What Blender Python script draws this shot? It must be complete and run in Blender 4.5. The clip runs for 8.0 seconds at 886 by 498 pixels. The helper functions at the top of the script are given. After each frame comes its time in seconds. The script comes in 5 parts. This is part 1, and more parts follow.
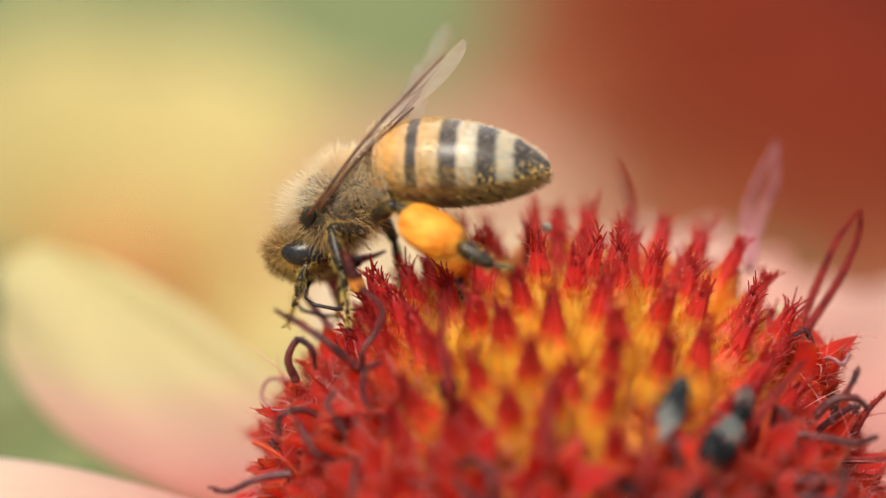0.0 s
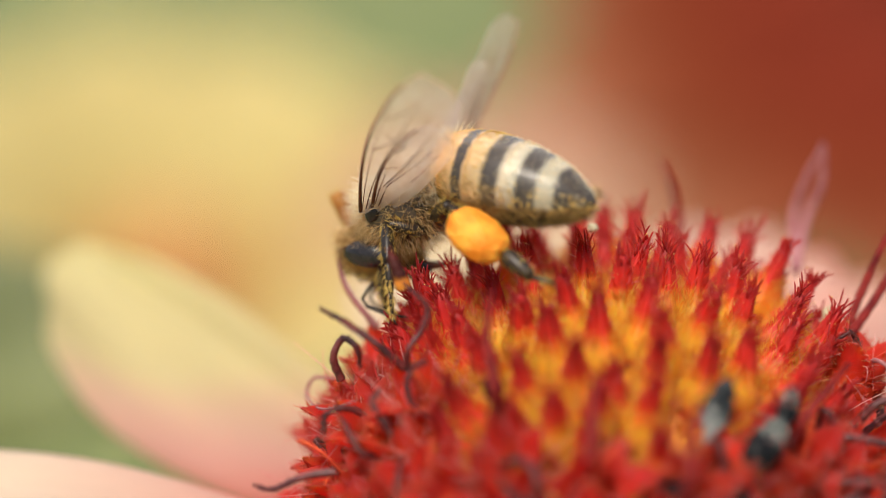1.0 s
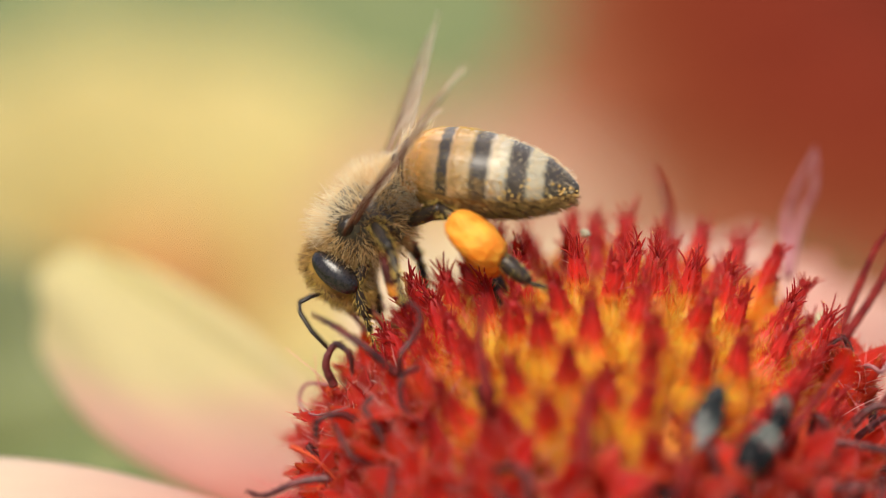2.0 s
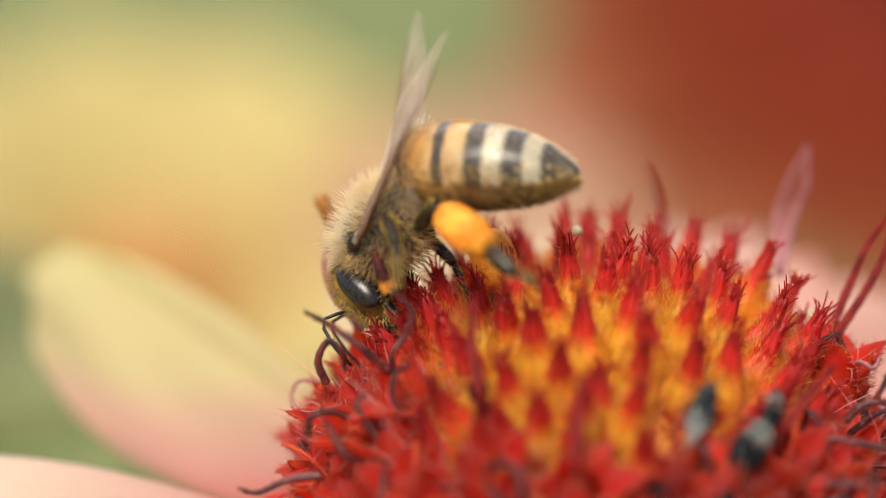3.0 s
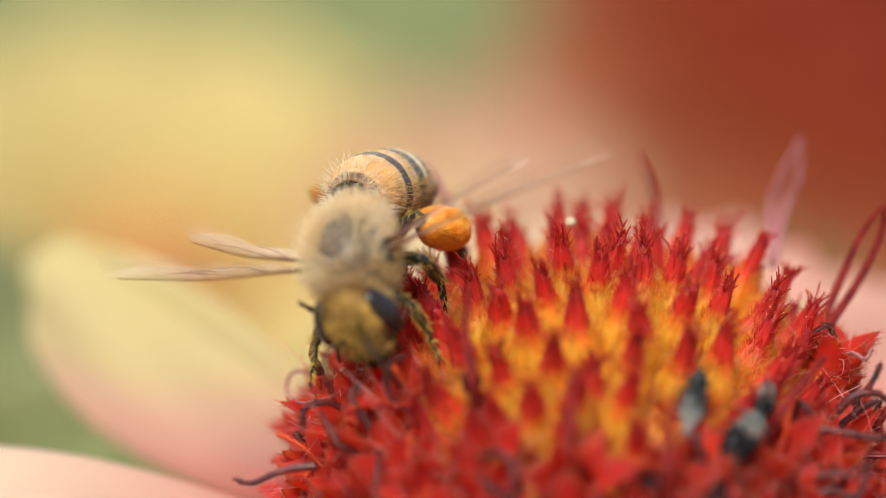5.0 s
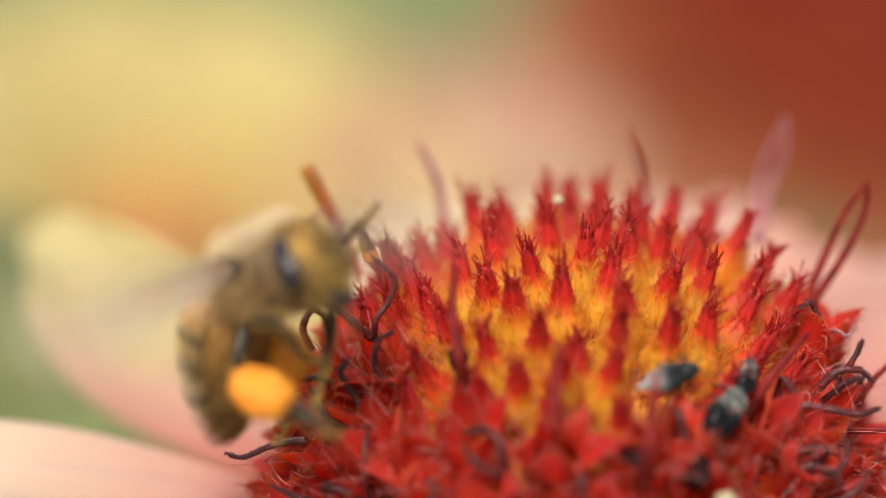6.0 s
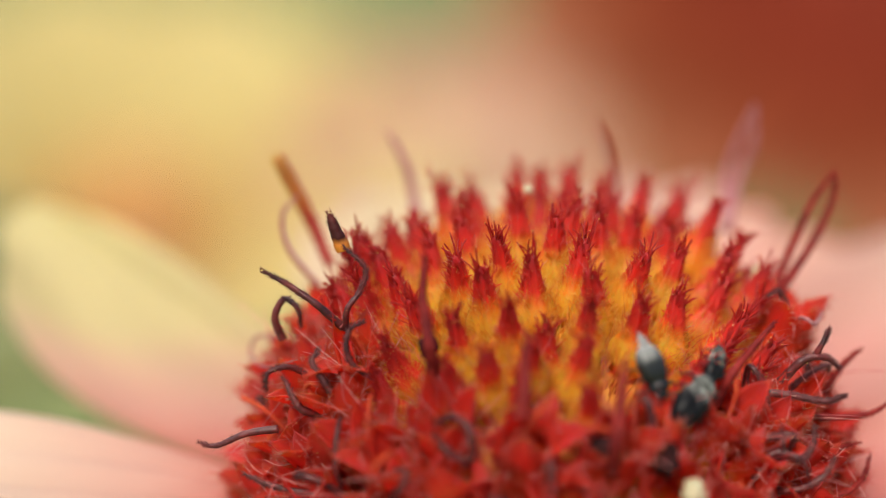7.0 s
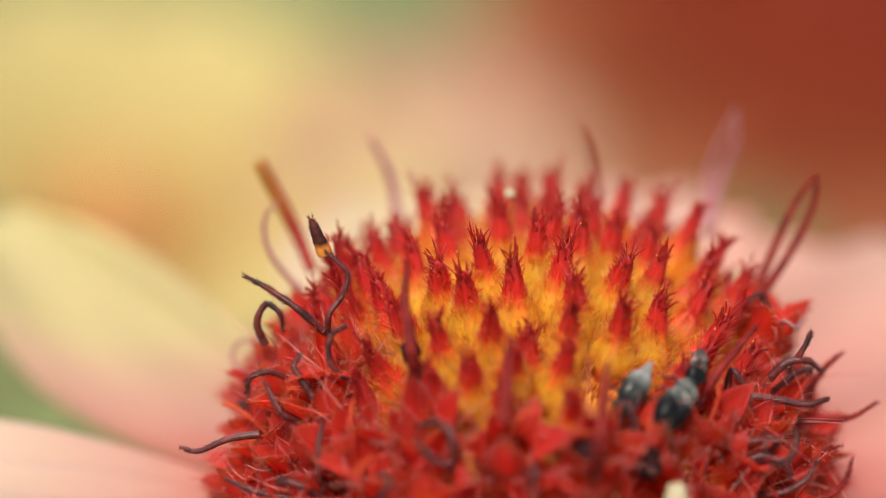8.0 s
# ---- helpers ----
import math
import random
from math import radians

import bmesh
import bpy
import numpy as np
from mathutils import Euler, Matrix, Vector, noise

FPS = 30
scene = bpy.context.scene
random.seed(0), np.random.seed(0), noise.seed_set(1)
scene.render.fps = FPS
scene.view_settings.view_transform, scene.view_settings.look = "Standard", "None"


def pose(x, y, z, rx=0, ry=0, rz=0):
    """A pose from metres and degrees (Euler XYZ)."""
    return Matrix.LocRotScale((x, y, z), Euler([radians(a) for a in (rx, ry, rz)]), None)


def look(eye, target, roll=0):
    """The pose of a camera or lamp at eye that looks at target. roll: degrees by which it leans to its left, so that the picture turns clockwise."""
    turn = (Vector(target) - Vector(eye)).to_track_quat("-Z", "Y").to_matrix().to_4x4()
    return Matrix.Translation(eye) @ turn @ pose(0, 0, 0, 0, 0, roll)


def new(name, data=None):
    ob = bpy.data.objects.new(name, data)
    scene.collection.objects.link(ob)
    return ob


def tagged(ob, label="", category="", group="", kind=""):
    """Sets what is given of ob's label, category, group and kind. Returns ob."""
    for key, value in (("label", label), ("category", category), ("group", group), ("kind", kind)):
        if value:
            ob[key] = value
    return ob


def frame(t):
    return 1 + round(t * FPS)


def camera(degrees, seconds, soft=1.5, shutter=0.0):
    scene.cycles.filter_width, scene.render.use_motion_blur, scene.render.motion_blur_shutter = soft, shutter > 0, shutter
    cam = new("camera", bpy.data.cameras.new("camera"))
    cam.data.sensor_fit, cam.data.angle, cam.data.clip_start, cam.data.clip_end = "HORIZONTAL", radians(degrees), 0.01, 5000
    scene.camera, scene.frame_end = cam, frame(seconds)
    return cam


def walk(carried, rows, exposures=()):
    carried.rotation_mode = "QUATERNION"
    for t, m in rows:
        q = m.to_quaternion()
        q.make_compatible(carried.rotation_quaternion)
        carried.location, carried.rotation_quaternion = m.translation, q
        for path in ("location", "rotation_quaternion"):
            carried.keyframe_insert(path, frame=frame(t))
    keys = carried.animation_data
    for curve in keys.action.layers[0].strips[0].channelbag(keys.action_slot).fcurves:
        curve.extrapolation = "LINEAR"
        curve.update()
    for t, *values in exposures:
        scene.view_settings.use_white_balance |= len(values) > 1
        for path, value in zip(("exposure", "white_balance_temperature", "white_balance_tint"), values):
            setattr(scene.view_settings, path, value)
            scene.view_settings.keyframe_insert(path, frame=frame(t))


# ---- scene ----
# camera, light, materials
MM = 0.001
cam = camera(20.0, 8.0, soft=0.6, shutter=0.5)
cam.data.dof.use_dof = True
cam.data.dof.focus_distance = 103.9 * MM
cam.data.dof.aperture_fstop = 13.5


def mm(*p):
    return Vector(p) * MM


PATH = [
    (0.0, (-0.02, -98.20, 46.75), (-4.91, -4.04, 14.94)),
    (0.5, (-0.03, -98.20, 46.75), (-6.14, -4.14, 14.87)),
    (1.0, (-0.03, -98.20, 46.75), (-6.72, -4.16, 14.92)),
    (1.4, (-0.03, -98.20, 46.75), (-6.70, -4.14, 15.00)),
    (2.5, (-0.03, -98.20, 46.75), (-6.18, -4.03, 15.20)),
    (3.0, (-0.03, -98.20, 46.75), (-6.11, -4.08, 15.03)),
    (3.5, (-0.03, -98.20, 46.75), (-5.90, -4.07, 15.04)),
    (4.0, (-0.03, -98.20, 46.75), (-5.83, -4.08, 14.98)),
    (4.5, (-0.03, -98.20, 46.75), (-5.77, -4.06, 15.05)),
    (5.8, (0.97, -99.67, 47.92), (-5.76, -4.48, 13.94)),
    (6.0, (1.14, -99.79, 48.10), (-5.34, -4.47, 13.91)),
    (6.5, (1.59, -100.38, 48.61), (-4.91, -4.56, 13.65)),
    (7.0, (1.58, -100.38, 48.62), (-4.13, -4.55, 13.52)),
    (7.5, (1.56, -100.38, 48.62), (-3.45, -4.49, 13.58)),
    (8.0, (1.56, -100.38, 48.62), (-3.40, -4.45, 13.70)),
]
walk(cam, [(t, look(mm(*e), mm(*g))) for t, e, g in PATH], exposures=[(0.0, 0.28), (8.0, 0.28)])

world = bpy.data.worlds.new("sky")
scene.world = world
world.use_nodes = True
SUN_ELEVATION = radians(52)
wn = world.node_tree.nodes
sky = wn.new("ShaderNodeTexSky")
sky.sky_type, sky.sun_disc = "NISHITA", False
sky.sun_elevation, sky.sun_rotation = SUN_ELEVATION, radians(-20)
sky.air_density, sky.dust_density = 1.0, 3.0
world.node_tree.links.new(sky.outputs[0], wn["Background"].inputs[0])
wn["Background"].inputs[1].default_value = 0.15
sun = new("sun", bpy.data.lights.new("sun", "SUN"))
sun.data.energy, sun.data.angle, sun.data.color = 4.2, radians(20), (1.0, 0.9, 0.76)
sun.matrix_basis = look((-0.15, -0.75, 1.0), (0, 0, 0))

# ---- materials ----


def nodes_of(name):
    m = bpy.data.materials.new(name)
    m.use_nodes = True
    return m, m.node_tree.nodes, m.node_tree.links


def ramp_node(nt, stops, mode="LINEAR"):
    r = nt.new("ShaderNodeValToRGB")
    r.color_ramp.interpolation = mode
    els = r.color_ramp.elements
    while len(els) < len(stops):
        els.new(0.5)
    for e, (p, c) in zip(els, stops):
        e.position, e.color = p, (*c, 1)
    return r


def plain(name, a, b, scale, rough=0.5, bump=0.15, fine=6.0, sheen=0.0, sss=0.0, metal=0.0, island=0.0, spec=0.5, trans=0.0, coat=0.0):
    """Two colours mixed by noise at two scales (per metre), with bump."""
    m, nt, ln = nodes_of(name)
    p = nt["Principled BSDF"]
    co = nt.new("ShaderNodeTexCoord")
    n1, n2 = nt.new("ShaderNodeTexNoise"), nt.new("ShaderNodeTexNoise")
    n1.inputs["Scale"].default_value, n2.inputs["Scale"].default_value = scale, scale * fine
    n1.inputs["Detail"].default_value = n2.inputs["Detail"].default_value = 4
    add = nt.new("ShaderNodeMath")
    add.operation = "MULTIPLY_ADD"
    add.inputs[1].default_value = 0.45
    ln.new(co.outputs["Object"], n1.inputs["Vector"])
    ln.new(co.outputs["Object"], n2.inputs["Vector"])
    ln.new(n2.outputs["Fac"], add.inputs[0])
    sub = nt.new("ShaderNodeMath")
    sub.operation = "SUBTRACT"
    sub.inputs[1].default_value = 0.22
    ln.new(n1.outputs["Fac"], sub.inputs[0])
    ln.new(sub.outputs[0], add.inputs[2])
    r = ramp_node(nt, [(0.3, a), (0.7, b)])
    last = add.outputs[0]
    if island:
        g = nt.new("ShaderNodeNewGeometry")
        k = nt.new("ShaderNodeMath")
        k.operation = "MULTIPLY_ADD"
        k.inputs[1].default_value = island
        ln.new(g.outputs["Random Per Island"], k.inputs[0])
        s = nt.new("ShaderNodeMath")
        s.operation = "SUBTRACT"
        s.inputs[1].default_value = island / 2
        ln.new(last, s.inputs[0])
        ln.new(s.outputs[0], k.inputs[2])
        last = k.outputs[0]
    ln.new(last, r.inputs[0])
    ln.new(r.outputs[0], p.inputs["Base Color"])
    p.inputs["Roughness"].default_value = rough
    p.inputs["Metallic"].default_value = metal
    p.inputs["Specular IOR Level"].default_value = spec
    p.inputs["Coat Weight"].default_value = coat
    p.inputs["Coat Roughness"].default_value = 0.2
    if sheen:
        p.inputs["Sheen Weight"].default_value = sheen
    if sss:
        p.inputs["Subsurface Weight"].default_value = sss
        p.inputs["Subsurface Radius"].default_value = (1.0, 0.4, 0.2)
        p.inputs["Subsurface Scale"].default_value = 0.4 * MM
    if bump:
        bp = nt.new("ShaderNodeBump")
        bp.inputs["Strength"].default_value = bump
        bp.inputs["Distance"].default_value = 0.1 * MM
        ln.new(n2.outputs["Fac"], bp.inputs["Height"])
        ln.new(bp.outputs[0], p.inputs["Normal"])
    if trans:
        tr, mx = nt.new("ShaderNodeBsdfTranslucent"), nt.new("ShaderNodeMixShader")
        mx.inputs[0].default_value = trans
        ln.new(r.outputs[0], tr.inputs[0])
        ln.new(p.outputs[0], mx.inputs[1])
        ln.new(tr.outputs[0], mx.inputs[2])
        ln.new(mx.outputs[0], nt["Material Output"].inputs[0])
    return m


def along(name, axis, lo, hi, stops, scale=900.0, wob=0.12, rough=0.5, trans=0.0, streak=1.0, spec=0.4, vary=0.0, tint=0.25, bump=0.2, slant=0.0, sss=0.0):
    """Pigment that changes along one axis of the thing's own space from lo to hi (mm), its limits frayed by noise."""
    m, nt, ln = nodes_of(name)
    p = nt["Principled BSDF"]
    co, sep = nt.new("ShaderNodeTexCoord"), nt.new("ShaderNodeSeparateXYZ")
    ln.new(co.outputs["Object"], sep.inputs[0])
    mr = nt.new("ShaderNodeMapRange")
    mr.inputs["From Min"].default_value, mr.inputs["From Max"].default_value = lo * MM, hi * MM
    if slant:
        sl = nt.new("ShaderNodeMath")
        sl.operation = "MULTIPLY_ADD"
        sl.inputs[1].default_value = slant
        ln.new(sep.outputs["Y"], sl.inputs[0])
        ln.new(sep.outputs[axis], sl.inputs[2])
        ln.new(sl.outputs[0], mr.inputs["Value"])
    else:
        ln.new(sep.outputs[axis], mr.inputs["Value"])
    mp = nt.new("ShaderNodeMapping")
    sc = [1.0, 1.0, 1.0]
    sc["XYZ".index(axis)] = streak
    mp.inputs["Scale"].default_value = sc
    ln.new(co.outputs["Object"], mp.inputs[0])
    nz = nt.new("ShaderNodeTexNoise")
    nz.inputs["Scale"].default_value, nz.inputs["Detail"].default_value = scale, 5
    ln.new(mp.outputs[0], nz.inputs["Vector"])
    k = nt.new("ShaderNodeMath")
    k.operation = "MULTIPLY_ADD"
    k.inputs[1].default_value = wob
    ln.new(nz.outputs["Fac"], k.inputs[0])
    s = nt.new("ShaderNodeMath")
    s.operation = "SUBTRACT"
    s.inputs[1].default_value = wob / 2
    ln.new(mr.outputs[0], s.inputs[0])
    last = s.outputs[0]
    if vary:
        oi, v = nt.new("ShaderNodeObjectInfo"), nt.new("ShaderNodeMath")
        v.operation = "MULTIPLY_ADD"
        v.inputs[1].default_value = vary
        ln.new(oi.outputs["Random"], v.inputs[0])
        ln.new(last, v.inputs[2])
        last = v.outputs[0]
    ln.new(last, k.inputs[2])
    r = ramp_node(nt, stops)
    ln.new(k.outputs[0], r.inputs[0])
    hv = nt.new("ShaderNodeHueSaturation")
    t2 = nt.new("ShaderNodeMapRange")
    t2.inputs["From Min"].default_value, t2.inputs["From Max"].default_value = 0.3, 0.7
    t2.inputs["To Min"].default_value, t2.inputs["To Max"].default_value = 1 - tint, 1 + tint
    ln.new(nz.outputs["Fac"], t2.inputs["Value"])
    ln.new(t2.outputs[0], hv.inputs["Value"])
    ln.new(r.outputs[0], hv.inputs["Color"])
    ln.new(hv.outputs[0], p.inputs["Base Color"])
    p.inputs["Roughness"].default_value = rough
    p.inputs["Specular IOR Level"].default_value = spec
    bp = nt.new("ShaderNodeBump")
    bp.inputs["Strength"].default_value, bp.inputs["Distance"].default_value = bump, 0.1 * MM
    ln.new(nz.outputs["Fac"], bp.inputs["Height"])
    ln.new(bp.outputs[0], p.inputs["Normal"])
    if trans:
        tr, mx = nt.new("ShaderNodeBsdfTranslucent"), nt.new("ShaderNodeMixShader")
        mx.inputs[0].default_value = trans
        ln.new(hv.outputs[0], tr.inputs[0])
        ln.new(p.outputs[0], mx.inputs[1])
        ln.new(tr.outputs[0], mx.inputs[2])
        ln.new(mx.outputs[0], nt["Material Output"].inputs[0])
    if sss:
        p.inputs["Subsurface Weight"].default_value, p.inputs["Subsurface Scale"].default_value = sss, 0.9 * MM
        p.inputs["Subsurface Radius"].default_value = (1.0, 0.3, 0.12)
    return m


YEL, ORA, RED = (0.92, 0.5, 0.045), (0.9, 0.28, 0.03), (0.86, 0.06, 0.03)
SCARLET, CRIMSON, MAROON = (0.82, 0.042, 0.03), (0.66, 0.028, 0.028), (0.42, 0.014, 0.018)
M_BUD = along("bud_floret_skin", "Z", 0, 3.9, [(0.0, YEL), (0.33, YEL), (0.43, ORA), (0.53, RED), (0.64, SCARLET), (0.8, CRIMSON), (1.0, MAROON)], scale=1500, wob=0.22, trans=0.45, sss=0.5, streak=0.25, rough=0.5, vary=0.04)
M_BUD_RED = along("red_bud_floret_skin", "Z", 0, 3.9, [(0.0, (0.95, 0.46, 0.04)), (0.3, ORA), (0.46, RED), (0.6, SCARLET), (0.8, CRIMSON), (1.0, MAROON)], scale=1500, wob=0.24, trans=0.45, sss=0.5, streak=0.25, rough=0.5, vary=0.1)
M_OPEN = along("open_floret_skin", "Z", 0, 3.8, [(0.0, (0.94, 0.46, 0.04)), (0.3, (0.92, 0.24, 0.025)), (0.5, (0.9, 0.1, 0.028)), (0.75, (0.84, 0.052, 0.03)), (1.0, (0.72, 0.04, 0.036))], scale=900, wob=0.42, trans=0.5, sss=0.7, streak=0.3, rough=0.5, vary=0.18, spec=0.25, bump=0.45, tint=0.22)
M_STYLE = plain("style_skin", (0.03, 0.005, 0.006), (0.16, 0.024, 0.022), 1500, rough=0.42, spec=0.5, bump=0.4)
M_STYLE_RED = plain("red_style_skin", (0.15, 0.01, 0.012), (0.36, 0.032, 0.025), 1500, rough=0.6, trans=0.3, spec=0.2, bump=0.4)
M_STYLE_PALE = plain("pale_style_skin", (0.38, 0.12, 0.14), (0.55, 0.25, 0.24), 1200, rough=0.5, trans=0.3)
M_SPIKE = along("pollen_brown_style", "Z", 10.5, 14.4, [(0.0, (0.4, 0.05, 0.04)), (0.3, (0.34, 0.04, 0.025)), (0.5, (0.4, 0.11, 0.025)), (0.8, (0.46, 0.17, 0.04)), (1.0, (0.56, 0.26, 0.07))], scale=1100, wob=0.3, rough=0.6, trans=0.25, spec=0.2, streak=0.3)
M_STUB = along("withered_stub_skin", "Z", 12.5, 14.4, [(0.0, (0.75, 0.3, 0.03)), (0.28, (0.6, 0.2, 0.03)), (0.42, (0.05, 0.012, 0.01)), (0.7, (0.07, 0.014, 0.012)), (1.0, (0.2, 0.03, 0.02))], scale=1500, wob=0.25, rough=0.6, trans=0.1, spec=0.2, streak=0.3)
M_PINKHAIR = plain("pink_hair", (0.75, 0.18, 0.18), (0.95, 0.5, 0.45), 800, rough=0.35, bump=0, island=0.6, trans=0.4)
M_GOLDHAIR = plain("golden_floret_hair", (0.88, 0.34, 0.03), (0.98, 0.68, 0.12), 800, rough=0.4, bump=0, island=0.7, trans=0.55)
M_POLLEN_DUST = plain("pollen_dust", (0.85, 0.45, 0.05), (0.98, 0.75, 0.3), 3000, rough=0.6, bump=0)
M_RIMHAIR = plain("rim_hair_skin", (0.75, 0.045, 0.03), (0.92, 0.2, 0.06), 500, rough=0.5, bump=0, island=0.7, trans=0.45)
M_DISC = plain("disc_flesh", (0.85, 0.16, 0.02), (0.92, 0.44, 0.035), 700, rough=0.6)
M_GREEN = plain("stem_green", (0.12, 0.15, 0.03), (0.22, 0.24, 0.06), 300, rough=0.5, sheen=0.3)

# ---- shape helpers (all in mm; part() turns them into metres) ----


class Geo:
    def __init__(self):
        self.v, self.f, self.m, self.n = [], [], [], 0

    def add(self, verts, faces, mat=0):
        verts = np.asarray(verts, float)
        self.v.append(verts)
        k = self.n
        self.f += [tuple(int(i) + k for i in f) for f in faces]
        self.m += [mat] * len(faces)
        self.n += len(verts)
        return self

    def grid(self, rows, mat=0, closed=True, caps=True):
        """A skin over rings of points, rows[i][j]."""
        rows = np.asarray(rows, float)
        a, b = rows.shape[:2]
        fs = []
        for i in range(a - 1):
            for j in range(b if closed else b - 1):
                k = (j + 1) % b
                fs.append((i * b + j, i * b + k, (i + 1) * b + k, (i + 1) * b + j))
        if caps and closed:
            fs += [tuple(range(b))[::-1], tuple((a - 1) * b + j for j in range(b))]
        return self.add(rows.reshape(-1, 3), fs, mat)

    def tube(self, pts, radii, sides=6, mat=0, flat=1.0):
        pts = [Vector(p) for p in pts]
        rows, side = [], None
        for i, p in enumerate(pts):
            t = (pts[min(i + 1, len(pts) - 1)] - pts[max(i - 1, 0)]).normalized()
            if side is None:
                side = t.orthogonal().normalized()
            side = (side - t * side.dot(t)).normalized()
            up = t.cross(side)
            r = radii[i]
            rows.append([p + (side * math.cos(a) + up * math.sin(a) * flat) * r for a in (2 * math.pi * j / sides for j in range(sides))])
        return self.grid([[tuple(q) for q in row] for row in rows], mat)

    def ball(self, c, r, mat=0, nu=16, nv=12, warp=None):
        rows = []
        for i in range(nv + 1):
            th = math.pi * (0.001 + 0.998 * i / nv)
            row = []
            for j in range(nu):
                ph = 2 * math.pi * j / nu
                d = Vector((math.cos(th), math.sin(th) * math.cos(ph), math.sin(th) * math.sin(ph)))
                k = warp(d) if warp else 1.0
                row.append((c[0] + d.x * r[0] * k, c[1] + d.y * r[1] * k, c[2] + d.z * r[2] * k))
            rows.append(row)
        return self.grid(rows, mat)

    def hairs(self, base, dirs, length, width, mat=0, bend=None):
        """Thin three-sided hairs of two joints; bend is a droop vector for each tip."""
        base, dirs = np.asarray(base, float), np.asarray(dirs, float)
        n = len(base)
        if not n:
            return self
        dirs = dirs / np.linalg.norm(dirs, axis=1)[:, None]
        L, w = np.broadcast_to(length, n)[:, None], np.broadcast_to(width, n)[:, None]
        ref = np.where(np.abs(dirs[:, 2:3]) > 0.8, np.array([[1.0, 0, 0]]), np.array([[0, 0, 1.0]]))
        s = np.cross(dirs, ref)
        s /= np.linalg.norm(s, axis=1)[:, None]
        u = np.cross(dirs, s)
        bd = np.zeros((n, 3)) if bend is None else np.asarray(bend, float)
        ring = [s * w, (-0.5 * s + 0.866 * u) * w, (-0.5 * s - 0.866 * u) * w]
        mid = base + dirs * L * 0.55 + bd * 0.3
        tip = base + dirs * L + bd
        v = np.stack([base + r for r in ring] + [mid + r * 0.75 for r in ring] + [tip], 1).reshape(-1, 3)
        pat = [(0, 1, 4, 3), (1, 2, 5, 4), (2, 0, 3, 5), (3, 4, 6), (4, 5, 6), (5, 3, 6)]
        return self.add(v, [tuple(7 * i + j for j in f) for i in range(n) for f in pat], mat)

    def dust(self, pts, r, mat=0):
        for p in pts:
            k = r * random.uniform(0.5, 1.4)
            o = np.array([[1, 0, 0], [-1, 0, 0], [0, 1, 0], [0, -1, 0], [0, 0, 1], [0, 0, -1]]) * k + np.asarray(p)
            self.add(o, [(0, 2, 4), (2, 1, 4), (1, 3, 4), (3, 0, 4), (2, 0, 5), (1, 2, 5), (3, 1, 5), (0, 3, 5)], mat)
        return self

    def mesh(self, name, mats, smooth=True):
        me = bpy.data.meshes.new(name)
        me.from_pydata((np.concatenate(self.v) * MM).tolist(), [], self.f)
        for m in mats:
            me.materials.append(m)
        me.polygons.foreach_set("material_index", self.m)
        me.polygons.foreach_set("use_smooth", [smooth] * len(self.f))
        me.update()
        return me


def part(name, geo, mats, parent=None, label="", m=None, smooth=True):
    me = geo if isinstance(geo, bpy.types.Mesh) else geo.mesh(name, mats if isinstance(mats, (list, tuple)) else [mats], smooth)
    ob = new(name, me)
    ob.parent = parent
    if m is not None:
        ob.matrix_basis = m
    if label:
        tagged(ob, label)
    return ob


def axes(origin, z, x=(1, 0, 0)):
    """A pose at origin (mm) whose z points along z and whose x leans towards x."""
    z = Vector(z).normalized()
    x = Vector(x)
    x = x - z * x.dot(z)
    x = x.normalized() if x.length > 1e-6 else z.orthogonal().normalized()
    y = z.cross(x)
    m = Matrix((x, y, z)).transposed().to_4x4()
    m.translation = Vector(origin) * MM
    return m


def spline(pts, n=14):
    """Points along a smooth curve through pts."""
    p = [Vector(q) for q in pts]
    p = [p[0] * 2 - p[1]] + p + [p[-1] * 2 - p[-2]]
    out = []
    for i in range(1, len(p) - 2):
        for j in range(n):
            t = j / n
            a, b, c, d = p[i - 1:i + 3]
            out.append(0.5 * ((2 * b) + (c - a) * t + (2 * a - 5 * b + 4 * c - d) * t * t + (3 * b - a - 3 * c + d) * t ** 3))
    return out + [p[-2]]


# ---- the flower head ----
A_TIP, C_TIP = 13.5, 14.2      # spine tips
A_BASE, C_BASE = 9.6, 10.0    # the domed disc


def dome(theta, phi, a, c):
    t, p = radians(theta), radians(phi)
    return Vector((a * math.sin(t) * math.cos(p), a * math.sin(t) * math.sin(p), c * math.cos(t)))


